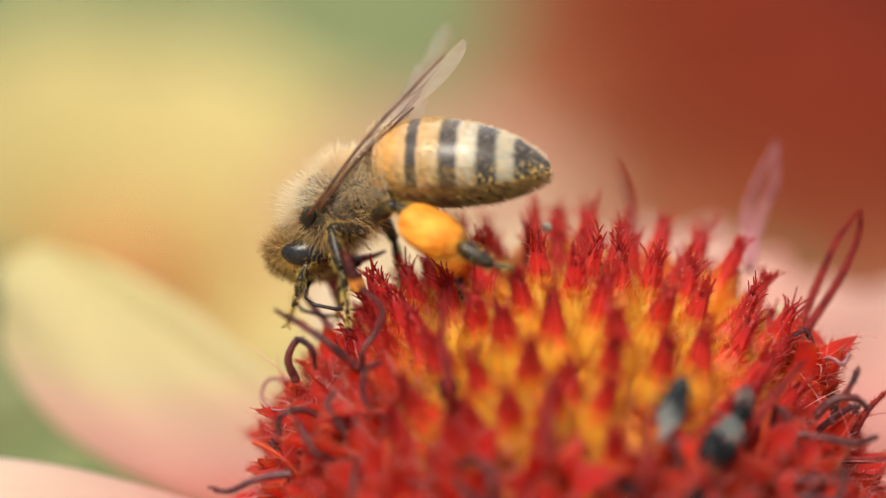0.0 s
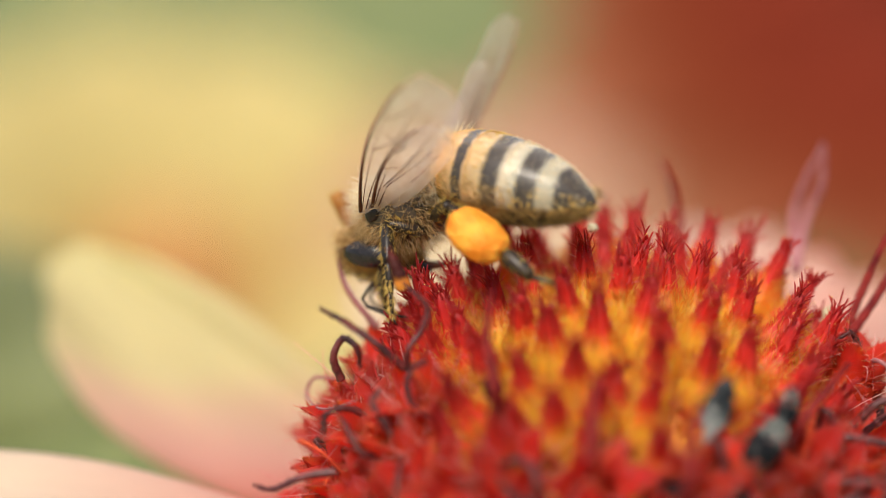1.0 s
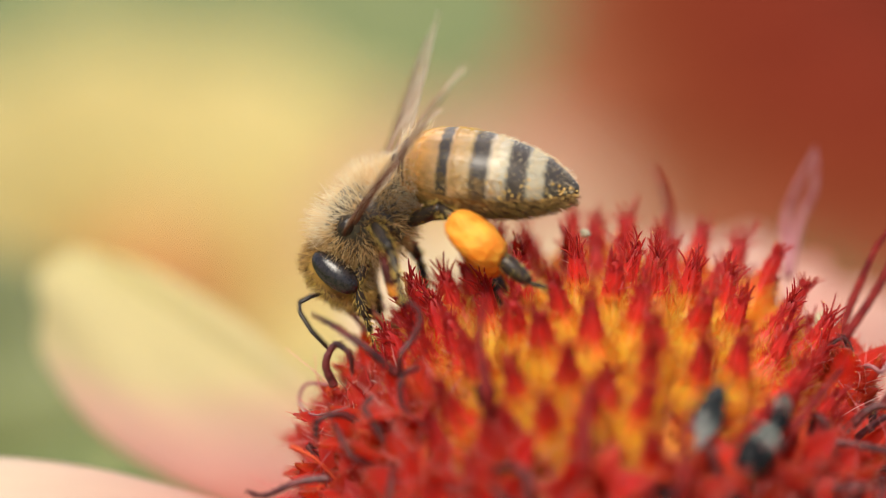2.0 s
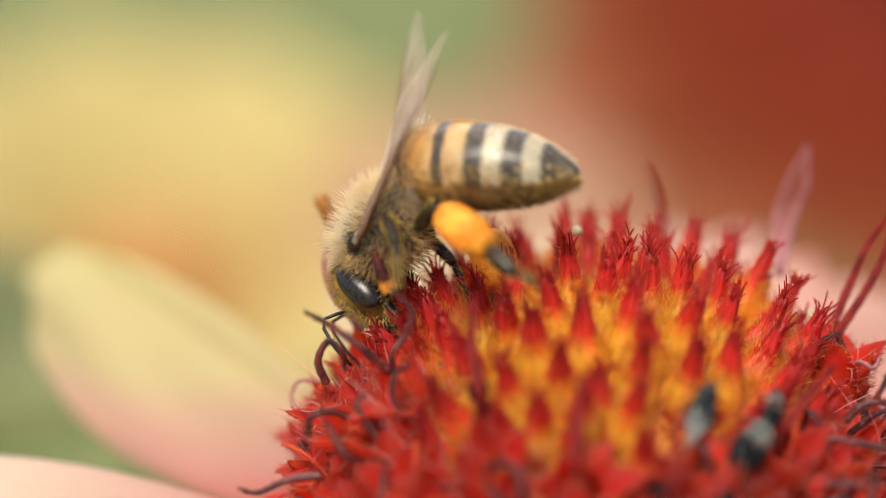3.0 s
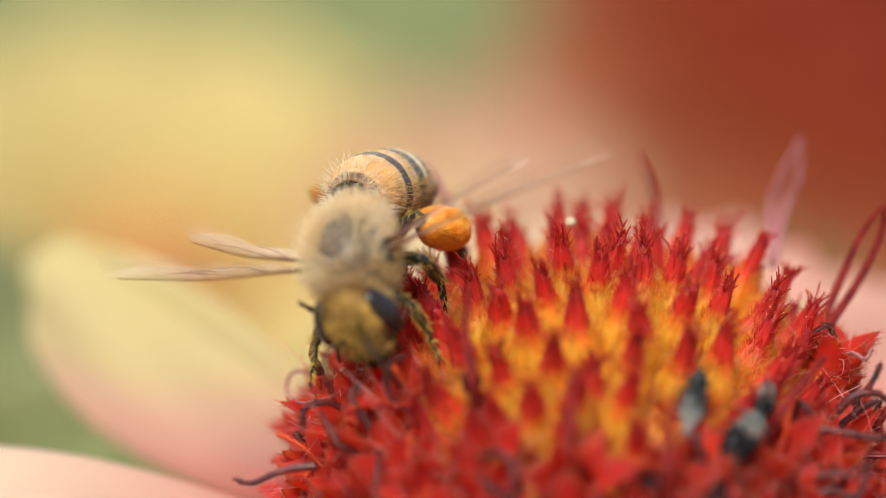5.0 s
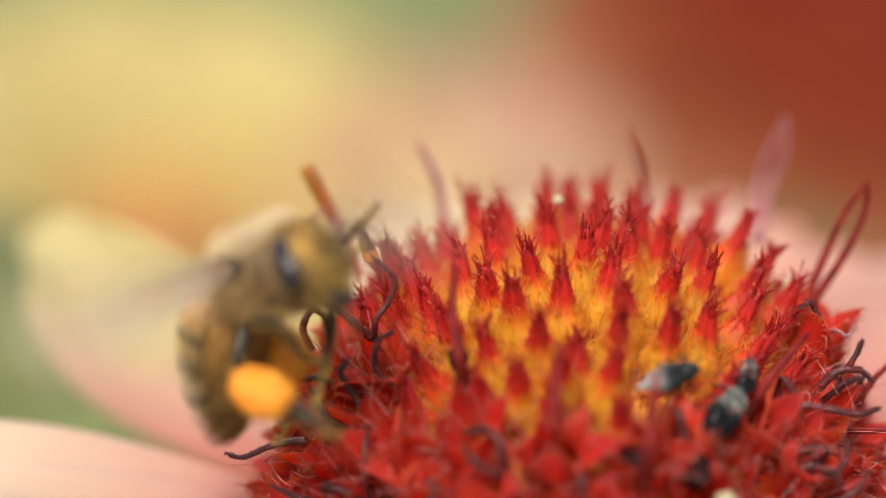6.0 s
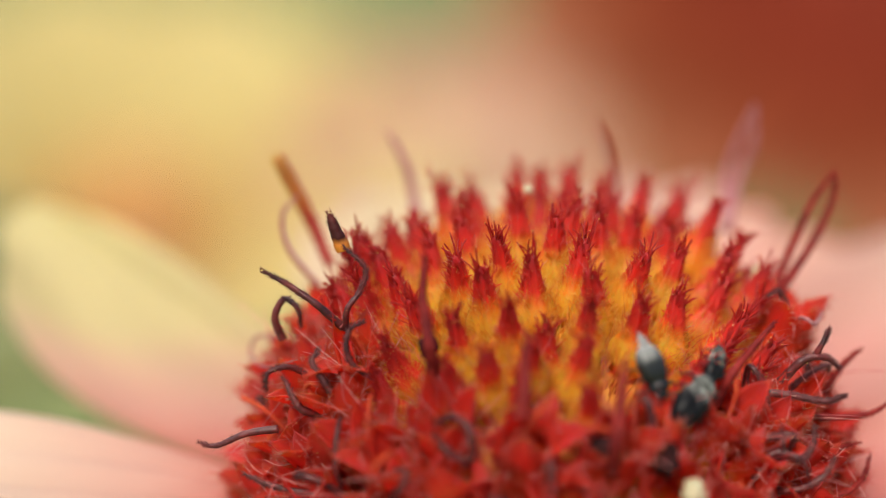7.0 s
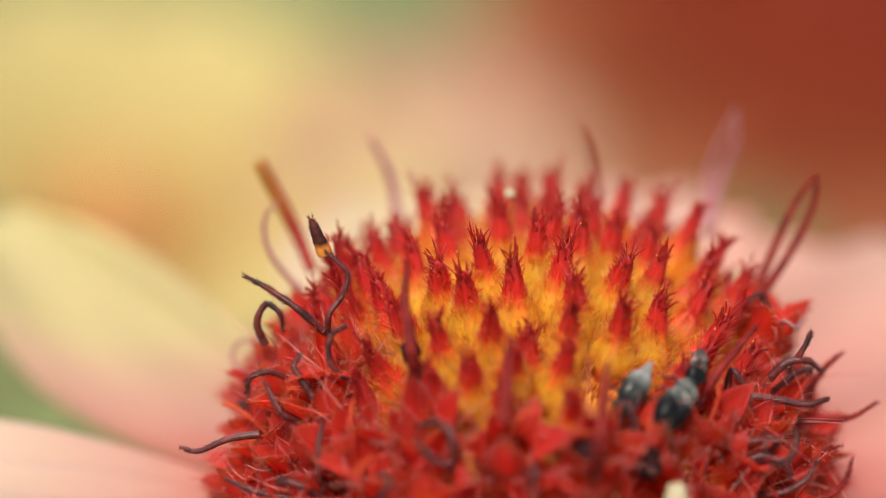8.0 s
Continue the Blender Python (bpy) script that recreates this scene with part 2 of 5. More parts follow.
def bud_floret(seed, skin):
    """A closed floret: a wide yellow skirt thick with golden hair, and on it a slim crimson cone that frays into many bent fingers; 3.9 mm."""
    rng = np.random.default_rng(seed)
    g = Geo()
    lean = rng.normal(0, 0.2, 2)
    wide = rng.uniform(0.8, 1.05)
    prof = [(0.0, 0.74), (0.5, 0.9), (1.0, 0.82), (1.4, 0.6), (1.75, 0.45 * wide), (2.1, 0.37 * wide), (2.5, 0.32 * wide), (2.85, 0.27 * wide), (3.1, 0.19), (3.25, 0.05)]
    zs, rs = [p[0] for p in prof], [p[1] for p in prof]
    rows = []
    for z, r in prof:
        k = (z / 3.2) ** 2
        amp = 0.1 if z < 1.4 else 0.22
        rows.append([((r * (1 + amp * math.cos(5 * a + seed))) * math.cos(a) + lean[0] * k, (r * (1 + amp * math.cos(5 * a + seed))) * math.sin(a) + lean[1] * k, z) for a in np.linspace(0, 2 * math.pi, 20, endpoint=False)])
    g.grid(rows)

    def on(z, a):
        r = np.interp(z, zs, rs)
        k = (z / 3.2) ** 2
        return np.stack([r * np.cos(a) + lean[0] * k, r * np.sin(a) + lean[1] * k, z], 1)

    def fringe(n, z0, z1, out, jit, l0, l1, w, curl=0.0, mat=0):
        z, a = rng.uniform(z0, z1, n), rng.uniform(0, 2 * math.pi, n)
        o = rng.uniform(out * 0.4, out * 1.5, n)
        d = np.stack([np.cos(a) * o, np.sin(a) * o, np.ones(n)], 1) + rng.normal(0, jit, (n, 3))
        bend = np.stack([np.cos(a), np.sin(a), -0.2 * np.ones(n)], 1) * (rng.uniform(-0.4, 1.0, n) * curl)[:, None]
        g.hairs(on(z, a), d, rng.uniform(l0, l1, n), w, mat, bend=bend)

    def fingers(n, z0, z1, out, l0, l1, thick):
        """Blunt fingers that stand off the cone and bend away or over."""
        tips = []
        for z, a in zip(rng.uniform(z0, z1, n), rng.uniform(0, 2 * math.pi, n)):
            p = Vector(on(np.array([z]), np.array([a]))[0]) - Vector((math.cos(a), math.sin(a), 0)) * 0.06
            o = rng.uniform(0.35, 1.5) * out
            d = Vector((math.cos(a) * o, math.sin(a) * o, 1)).normalized()
            turn = Vector(rng.normal(0, 0.2, 3)) + Vector((math.cos(a), math.sin(a), -0.1)) * rng.uniform(-0.25, 0.3)
            ln = rng.uniform(l0, l1)
            c = [p + d * ln * u + turn * ln * u * u for u in (0, 0.3, 0.6, 0.85, 1.0)]
            g.tube([tuple(q) for q in c], [thick * v for v in (1.2, 1.0, 0.9, 0.85, 0.5)], 5)
            tips.append(tuple(c[-1]))
        return tips
    fringe(320, 0.3, 1.7, 0.45, 0.24, 0.25, 0.55, 0.011, 0.14, 2)
    fringe(90, 0.6, 1.9, 0.6, 0.28, 0.3, 0.6, 0.011, 0.2, 2)
    fringe(70, 1.4, 2.2, 0.25, 0.14, 0.3, 0.6, 0.016, 0.1)
    fringe(60, 1.9, 3.0, 0.4, 0.16, 0.18, 0.36, 0.016, 0.12)
    fingers(20, 1.7, 2.8, 0.4, 0.28, 0.55, 0.028)
    ends = fingers(int(rng.integers(15, 21)), 2.65, 3.2, 0.24, 0.4, 0.85, 0.038)
    fringe(6, 1.6, 3.2, 0.7, 0.2, 0.3, 0.6, 0.01, 0.2, 3)
    g.dust(ends[:4], 0.026, 1)
    n = 34
    g.dust(on(rng.uniform(0.6, 3.1, n), rng.uniform(0, 2 * math.pi, n)) * np.array([1.12, 1.12, 1]), 0.019, 1)
    return g.mesh("bud_floret", [skin, M_POLLEN_DUST, M_GOLDHAIR, M_PINKHAIR])


def open_floret(seed):
    """An opened floret: a red tube with five pointed lobes that spread and curl, hairy along the edges."""
    rng = np.random.default_rng(seed)
    g = Geo()
    prof = [(0.0, 0.62), (0.8, 0.78), (1.5, 0.98), (2.1, 1.12)]
    g.grid([[(r * math.cos(a), r * math.sin(a), z) for a in np.linspace(0, 2 * math.pi, 15, endpoint=False)] for z, r in prof], caps=False)
    hb, hd, hl = [], [], []
    for i in range(5):
        a0 = 2 * math.pi * i / 5 + rng.normal(0, 0.1)
        curl, ln = rng.uniform(-0.4, 0.6), rng.uniform(1.5, 2.4)
        wide = rng.uniform(0.72, 0.94)
        out = Vector((math.cos(a0), math.sin(a0), 0))
        open_at = radians(rng.uniform(66, 94))
        side = Vector((-math.sin(a0), math.cos(a0), 0))
        top = []
        for j in range(9):
            s = j / 8
            ang = open_at - curl * s * 0.9
            c = out * (0.96 + s * ln * math.cos(ang)) + Vector((0, 0, 1.8 + s * ln * math.sin(ang) - 0.25 * curl * s * s))
            w = wide * (1 - s ** 1.8) ** 0.9 + 0.012
            nrm = side.cross(out * math.cos(ang) + Vector((0, 0, math.sin(ang)))).normalized()
            row = [c + side * w * v - nrm * (0.65 * w * v * v + 0.05 * math.cos(v * 7 + s * 4)) for v in (1, 0.66, 0.33, 0, -0.33, -0.66, -1)]
            top.append([tuple(q) for q in row] + [tuple(q - nrm * (0.13 * (1 - s) + 0.02)) for q in reversed(row)])
            for sd in (1, -1):
                for _ in range(13 if j < 6 else 5 if j < 8 else 1):
                    k = rng.uniform(0.3, 1) ** 0.5
                    hb.append(tuple(c + side * w * sd * k - nrm * 0.65 * w * k * k))
                    hd.append(tuple(side * sd * 0.6 + out * 0.4 + Vector((0, 0, 0.7)) + Vector(rng.normal(0, 0.3, 3))))
                    hl.append(rng.uniform(0.12, 0.35))
        g.grid(top)
    pick = rng.uniform(0, 1, len(hb)) < 0.85
    hb, hd, hl = np.array(hb), np.array(hd), np.array(hl)
    g.hairs(hb[pick], hd[pick], hl[pick] * 1.3, 0.015, 0, bend=rng.normal(0, 0.08, (int(pick.sum()), 3)))
    g.hairs(hb[~pick], hd[~pick], hl[~pick], 0.012, 2)
    n = 110
    z, a = rng.uniform(0.2, 2.1, n), rng.uniform(0, 2 * math.pi, n)
    r = np.interp(z, [p[0] for p in prof], [p[1] for p in prof])
    g.hairs(np.stack([r * np.cos(a), r * np.sin(a), z], 1), np.stack([np.cos(a) * 0.5, np.sin(a) * 0.5, np.ones(n)], 1), rng.uniform(0.2, 0.4, n), 0.022)
    # long pale bristles that arch out between the lobes
    n = 14
    a = rng.uniform(0, 2 * math.pi, n)
    g.hairs(np.stack([0.9 * np.cos(a), 0.9 * np.sin(a), rng.uniform(1.6, 2.4, n)], 1), np.stack([np.cos(a), np.sin(a), rng.uniform(0.3, 1.3, n)], 1), rng.uniform(0.6, 1.6, n), 0.016, 2, bend=rng.normal(0, 0.55, (n, 3)))
    g.dust(hb[rng.integers(0, len(hb), 100)] * np.array([1.02, 1.02, 1.0]), 0.017, 1)
    # thin pink filaments that arch over the lobes
    for i in rng.integers(0, len(hb), 9):
        p, d = Vector(hb[i]), Vector(hd[i]).normalized()
        b, k = Vector(rng.normal(0, 0.7, 3)), rng.uniform(0.5, 1.3)
        g.tube([tuple(p + d * k * u + b * k * u * u) for u in (0, 0.25, 0.5, 0.75, 1.0)], [0.02, 0.018, 0.016, 0.014, 0.008], 4, 2)
    return g.mesh("open_floret", [M_OPEN, M_POLLEN_DUST, M_PINKHAIR])


def style(pts, r=0.15, rough=1.0, seed=0, tip=0.1):
    """A curled style arm through pts from its pointed tip to its thicker foot, brushed with short bristles on its outer half."""
    rng = np.random.default_rng(seed)
    c = spline(pts)
    n = len(c)
    rad = [r * (tip + (1 - tip) * (i / (n - 1)) ** 0.55) * (1 if tip < 0.5 else 1 - 0.45 * i / (n - 1)) * (1 + 0.05 * math.sin(i * 1.1 + seed)) for i in range(n)]
    g = Geo().tube([tuple(q) for q in c], rad, 8)
    hb, hd = [], []
    for i in range(1, int(n * 0.6)):
        t = (c[i - 1] - c[i]).normalized()
        for _ in range(int(12 * rough)):
            v = Vector(rng.normal(0, 1, 3))
            v = (v - t * v.dot(t)).normalized()
            hb.append(tuple(c[i] + v * rad[i] * 0.8 + t * rng.uniform(0, 0.2)))
            hd.append(tuple(v * rng.uniform(0.3, 1.0) + t * 0.8))
    g.hairs(hb, hd, rng.uniform(0.08, 0.22, len(hb)), 0.013)
    k = rng.integers(1, n - 1, 4)
    g.dust([tuple(c[i] + Vector(rng.normal(0, 1, 3)).normalized() * rad[i] * 1.1) for i in k], 0.022, 1)
    return g


M_CARPET = plain("receptacle_hair", (0.72, 0.18, 0.02), (0.88, 0.5, 0.05), 500, rough=0.5, bump=0, island=0.7, trans=0.4)
M_WITHERED = plain("withered_black", (0.012, 0.005, 0.006), (0.05, 0.015, 0.015), 1800, rough=0.8, bump=0.5, spec=0.1)
M_CREAM = plain("pale_bud", (0.4, 0.34, 0.2), (0.6, 0.53, 0.34), 900, rough=0.5)
flower = tagged(new("gaillardia_flower"), "red blanket flower with domed spiny disc and pink yellow-tipped petals", "flower")

g = Geo()
g.grid([[tuple(dome(th, ph, A_BASE, C_BASE) + Vector((0, 0, 0.12 * math.sin(ph * 0.3) * math.sin(th * 0.2)))) for ph in range(0, 360, 8)] for th in range(1, 112, 6)])
disc = part("disc", g, M_DISC, flower, "orange-red fleshy dome under the florets")

BUDS = [bud_floret(s, M_BUD) for s in range(9)]
RED_BUDS = [bud_floret(50 + s, M_BUD_RED) for s in range(7)]
OPENS = [open_floret(100 + s) for s in range(8)]

# the spines of the upper disc, by their polar angles from the flower's axis (degrees)
TIPS = [(16, 179), (13, -129), (6, 149), (4, -67), (14, -64), (19, -97), (11, 7), (20, -27), (18, 20), (26, -9), (36, 26), (34, -35),
        (36, -8), (31, -51), (29, -73), (30, -104), (32, -82), (37, -95), (24, -170), (31, 150), (37, -62), (25, 138), (23, 129),
        (21, 121), (19, 111), (19, 98), (18, 82), (20, 67), (28, 38), (23, 52), (32, -157), (36, 156), (44, 18), (40, 21), (32, 30),
        (38, 42), (46, 36), (51, 20), (53, 6), (45, 52), (40, 66), (34, 80), (37, 98), (35, 118), (43, 136), (46, 160), (54, 46), (57, 28)]
placed = []
rng = np.random.default_rng(4)


def floret_axis(p, lift):
    """Florets lean outwards, those of the middle stand nearly upright; lift turns them up."""
    n = Vector((p.x / A_BASE ** 2, p.y / A_BASE ** 2, p.z / C_BASE ** 2)).normalized()
    return (n + Vector((0, 0, lift))).normalized()


# the youngest florets sit off the axis, as the head leans; older ones lie round them
YOUNG, BUDDING = dome(14, -76, 1, 1), dome(4, -60, 1, 1)


def curl_style(seed, thick, skin):
    """A short style arm that rises out of an opened floret and hooks over."""
    r = np.random.default_rng(seed)
    a, out, up = r.uniform(0, 2 * math.pi), r.uniform(0.9, 1.9), r.uniform(2.9, 3.9)
    x, y = math.cos(a), math.sin(a)
    pts = [(x * out, y * out, up - r.uniform(-0.3, 0.7)), (x * out * 0.75, y * out * 0.75, up + 0.1), (x * out * 0.25, y * out * 0.25, up - 0.35), (0.05, 0, 2.3), (0, 0, 1.2)]
    return style(pts, thick * r.uniform(0.8, 1.2), 0.6, seed).mesh("style", [skin, M_POLLEN_DUST])


CURLS = [curl_style(300 + k, 0.17, M_STYLE) for k in range(9)]
RED_CURLS = [curl_style(330 + k, 0.08, M_RIMHAIR) for k in range(9)]


# hollows where the small beetles sit
HOLLOWS = [Vector(p) for p in ((6.0, -8.0, 9.2), (4.1, -8.2, 10.4), (6.5, -9.3, 7.8))]


def plant(tip, gap):
    """A floret whose point is at tip, unless another stands within the gap."""
    if any((tip - q).length < gap for q in placed) or any((tip - q).length < 1.7 for q in HOLLOWS):
        return
    placed.append(tip)
    d = Vector((tip.x / A_TIP, tip.y / A_TIP, tip.z / C_TIP)).normalized()
    bud = math.degrees(d.angle(BUDDING)) < (64 if d.y > 0.1 else 46) + rng.uniform(-5, 5)
    young = math.degrees(d.angle(YOUNG)) < 32 + rng.uniform(-4, 4)
    s = rng.uniform(1.0, 1.14) if bud else rng.uniform(1.05, 1.28)
    z = floret_axis(tip, 0.45 if bud else 0.85)
    base = tip - z * (3.6 if bud else 3.7) * s
    kind = OPENS if not bud else BUDS if young else RED_BUDS
    me = kind[rng.integers(len(kind))]
    m = axes(base, z, (math.cos(len(placed)), math.sin(len(placed)), 0.2)) @ Matrix.Diagonal((s, s, s, 1))
    part(me.name.split(".")[0], me, None, flower, m=m)
    if not bud and d.z < 0.67 and rng.uniform() < 0.2:
        part("style", CURLS[rng.integers(len(CURLS))], None, flower, "dark maroon curled style", m)
    elif not bud and d.z < 0.75 and rng.uniform() < 0.5:
        part("style", RED_CURLS[rng.integers(len(RED_CURLS))], None, flower, "thin crimson curled style", m)


# tall florets on the shoulders and the far side of the head
SHOULDER = [(-8.1, 0.1, 12.9), (-7.0, 1.2, 12.7), (-8.6, -1.1, 12.4), (-7.4, -1.1, 12.3), (-6.0, 2.3, 12.8), (-9.1, -1.7, 11.1), (-9.5, -2.0, 10.1), (-8.2, -2.5, 11.7),
            (7.4, 4.2, 13.1), (8.6, 2.8, 12.1), (9.8, 1.5, 11.1), (11.0, 0.6, 10.1), (7.9, 0.6, 12.1), (9.2, -0.9, 10.6),
            (-1.7, 7.1, 13.5), (0.8, 7.2, 13.5), (2.4, 6.1, 13.2), (-3.5, 5.8, 13.1), (-4.8, 4.8, 13.6), (-0.4, 8.0, 13.1), (4.3, 6.2, 13.3), (5.9, 6.2, 12.9), (0.1, -6.3, 11.2)]
for p in SHOULDER:
    plant(Vector(p), 0.9)


def set_floret(theta, phi, gap):
    plant(dome(theta, phi, A_TIP, C_TIP), gap)


for th, ph in TIPS:
    set_floret(th, ph, 1.45)
for i in range(700):
    t = math.degrees(math.acos(1 - 1.28 * (i + 0.5) / 700))
    set_floret(t, (i * 137.508) % 360, 2.0 if t < 42 else 1.8)

for i in range(1500):
    set_floret(math.degrees(math.acos(1 - 1.28 * rng.uniform())), rng.uniform(0, 360), 1.75)


def free_style(r, rough, mat, *pts):
    """A long style arm that curls out of an opened floret, from tip to foot (mm)."""
    label = "brown pollen-dusted style" if mat is M_SPIKE else "withered black style with yellow foot" if mat is M_STUB else "dark maroon curled style" if mat is M_STYLE else "pale thin style" if mat is M_STYLE_PALE else "crimson bristly style"
    part("style", style(pts, r, rough, int(abs(pts[0][0] * 10 + pts[0][2])), 0.62 if mat is M_SPIKE else 0.1), [mat, M_POLLEN_DUST], flower, label)


free_style(0.19, 1.3, M_STYLE, (-11.6, -4.0, 12.2), (-10.5, -4.1, 11.6), (-9.4, -4.3, 10.9), (-8.3, -4.1, 9.8))
free_style(0.15, 1.0, M_STYLE, (-8.3, -3.4, 13.1), (-7.4, -3.7, 12.3), (-7.6, -4.0, 11.4), (-8.1, -4.3, 10.7), (-8.2, -4.1, 9.7))
free_style(0.34, 0.5, M_STUB, (-9.0, -2.4, 14.2), (-8.75, -2.6, 13.6), (-8.4, -2.6, 12.7))
free_style(0.16, 0.8, M_STYLE, (-7.4, -5.2, 10.5), (-7.9, -5.6, 10.3), (-8.0, -5.9, 9.6), (-7.7, -6.0, 8.9), (-6.8, -6.0, 8.3), (-5.9, -5.6, 7.4))
free_style(0.21, 0.8, M_STYLE, (-9.2, -5.7, 9.4), (-9.4, -6.0, 9.0), (-8.9, -6.3, 8.3), (-8.4, -6.3, 7.5), (-8.1, -5.9, 6.9))
free_style(0.21, 0.6, M_STYLE, (-10.6, -5.8, 8.2), (-10.2, -6.3, 7.6), (-9.7, -6.4, 7.0), (-8.8, -5.8, 6.7))
free_style(0.18, 0.5, M_STYLE, (-14.2, -5.6, 5.1), (-13.5, -5.9, 5.1), (-12.2, -5.9, 5.7), (-10.9, -5.8, 5.9))
free_style(0.17, 0.8, M_STYLE, (-8.1, -7.9, 7.4), (-8.2, -8.5, 6.7), (-8.2, -8.8, 5.6), (-8.1, -8.4, 4.6))
free_style(0.17, 1.0, M_STYLE, (-12.1, -7.5, 4.6), (-11.2, -7.9, 4.4), (-10.1, -8.1, 4.2), (-8.8, -8.1, 4.1))
free_style(0.19, 0.5, M_STYLE, (-10.2, -2.9, 9.3), (-10.3, -3.1, 10.2), (-10.9, -2.8, 10.5), (-11.3, -2.9, 9.7), (-11.0, -2.8, 8.7))
free_style(0.22, 1.5, M_STYLE, (12.4, -4.7, 7.5), (11.6, -4.8, 7.3), (10.3, -4.8, 7.5), (9.2, -4.8, 7.6), (8.4, -4.5, 7.2))
free_style(0.15, 1.0, M_STYLE, (9.2, -5.7, 7.4), (9.1, -5.7, 8.2), (8.7, -5.5, 8.8), (8.4, -5.2, 8.9), (8.3, -4.9, 7.9))
free_style(0.22, 1.0, M_STYLE, (12.3, -2.8, 8.0), (11.7, -3.0, 8.5), (10.8, -3.1, 8.4), (9.9, -3.1, 7.4))
free_style(0.15, 1.0, M_STYLE, (11.8, -2.8, 9.6), (11.6, -3.0, 9.2), (11.3, -3.0, 8.6))
free_style(0.2, 1.2, M_STYLE, (11.1, -6.4, 6.8), (11.0, -6.7, 6.1), (10.5, -7.1, 5.7), (9.7, -7.1, 6.0), (9.0, -7.1, 5.6), (8.7, -6.8, 4.7))
free_style(0.18, 1.2, M_STYLE, (11.9, -6.8, 5.6), (11.5, -7.1, 5.0), (10.6, -7.3, 4.5), (9.7, -7.0, 4.2))
free_style(0.16, 0.6, M_STYLE, (9.7, -6.9, 6.9), (9.8, -7.1, 6.3), (9.8, -6.9, 5.4))
free_style(0.14, 0.3, M_STYLE, (10.8, -7.8, 5.3), (10.6, -7.9, 5.9), (10.1, -7.8, 6.2), (9.5, -7.2, 5.7))
free_style(0.17, 0.6, M_STYLE_RED, (14.9, -1.6, 6.1), (13.9, -2.2, 5.7), (12.8, -2.5, 5.6), (11.4, -2.6, 5.6))
free_style(0.19, 0.6, M_STYLE_RED, (13.4, -0.6, 7.9), (12.7, -0.8, 7.3), (12.2, -1.1, 6.6), (11.9, -1.1, 5.9))
free_style(0.16, 0.6, M_STYLE_RED, (13.8, -3.2, 4.1), (13.5, -3.6, 3.3), (12.8, -3.8, 2.7), (11.8, -3.6, 2.4))
free_style(0.16, 0.6, M_STYLE_RED, (13.2, -3.6, 4.9), (12.5, -3.7, 4.7), (12.2, -3.9, 4.3), (11.8, -3.8, 3.6))
free_style(0.2, 0.5, M_STYLE, (-4.0, -9.6, 8.1), (-3.4, -9.8, 8.4), (-2.8, -10.3, 8.2), (-2.6, -10.4, 7.3), (-2.9, -9.8, 6.4))
free_style(0.2, 0.5, M_STYLE, (-4.1, -10.1, 7.7), (-3.6, -10.4, 7.2), (-2.9, -9.9, 6.5))
free_style(0.22, 0.5, M_STYLE, (0.5, -10.8, 7.2), (0.5, -11.2, 6.7), (0.4, -10.8, 5.6))
free_style(0.23, 1.4, M_STYLE_RED, (12.4, 4.7, 14.0), (11.5, 4.4, 12.7), (10.7, 3.7, 11.0), (10.1, 3.0, 9.7), (9.7, 2.1, 9.0))
free_style(0.23, 1.4, M_STYLE_RED, (12.5, 4.6, 13.9), (12.4, 4.5, 12.8), (11.7, 3.9, 11.3), (10.7, 3.1, 9.9), (9.8, 2.1, 9.0))
free_style(0.09, 0.2, M_STYLE_PALE, (-10.2, -4.3, 8.4), (-11.9, -2.1, 7.1), (-12.9, 0.8, 6.5), (-12.6, 1.1, 7.2), (-11.6, 1.3, 7.1))
free_style(0.48, 2.0, M_SPIKE, (-12.0, 4.5, 14.4), (-11.2, 4.5, 12.8), (-10.4, 4.3, 11.2), (-9.6, 3.4, 9.7))
free_style(0.15, 0.2, M_STYLE_PALE, (-11.0, 3.0, 13.1), (-11.6, 2.7, 12.2), (-11.3, 2.4, 10.8), (-10.0, 2.3, 9.1))
free_style(0.3, 1.0, M_STYLE_PALE, (-7.4, 8.9, 14.2), (-6.6, 8.8, 12.6), (-6.2, 8.5, 10.9), (-6.0, 6.3, 10.1))
free_style(0.24, 1.0, M_STYLE_PALE, (9.3, 11.0, 15.2), (8.5, 10.9, 13.3), (8.1, 10.7, 11.7), (8.1, 7.8, 10.2))
free_style(0.24, 1.0, M_STYLE_PALE, (9.3, 11.0, 15.2), (9.3, 10.8, 13.4), (8.7, 10.6, 11.8), (8.1, 7.8, 10.2))
free_style(0.24, 0.5, M_STYLE_RED, (2.1, 10.5, 14.3), (2.6, 10.3, 13.2), (2.9, 10.0, 11.7), (3.0, 7.4, 10.9))
free_style(0.12, 0.3, M_STYLE_PALE, (12.1, 2.1, 8.9), (11.4, -1.4, 9.4), (10.8, -0.9, 9.4), (10.1, 2.1, 7.6))
free_style(0.23, 0.5, M_STYLE, (-5.6, -10.5, 6.4), (-5.2, -11.0, 6.4), (-5.5, -11.0, 5.7), (-5.9, -9.5, 4.7))
free_style(0.3, 0.9, M_STYLE_RED, (-4.7, -6.1, 13.8), (-4.8, -7.0, 12.6), (-4.6, -8.0, 11.6), (-4.4, -8.5, 10.7), (-4.3, -7.5, 9.1))
free_style(0.3, 0.7, M_STYLE_RED, (-0.5, -9.3, 11.7), (-0.6, -10.1, 10.9), (-0.6, -10.9, 10.1), (-0.7, -11.3, 9.1))
free_style(0.3, 0.5, M_STYLE_RED, (3.3, -9.8, 11.1), (3.2, -10.6, 10.3), (3.1, -11.4, 9.5), (3.0, -11.9, 8.4), (2.9, -10.9, 6.8))
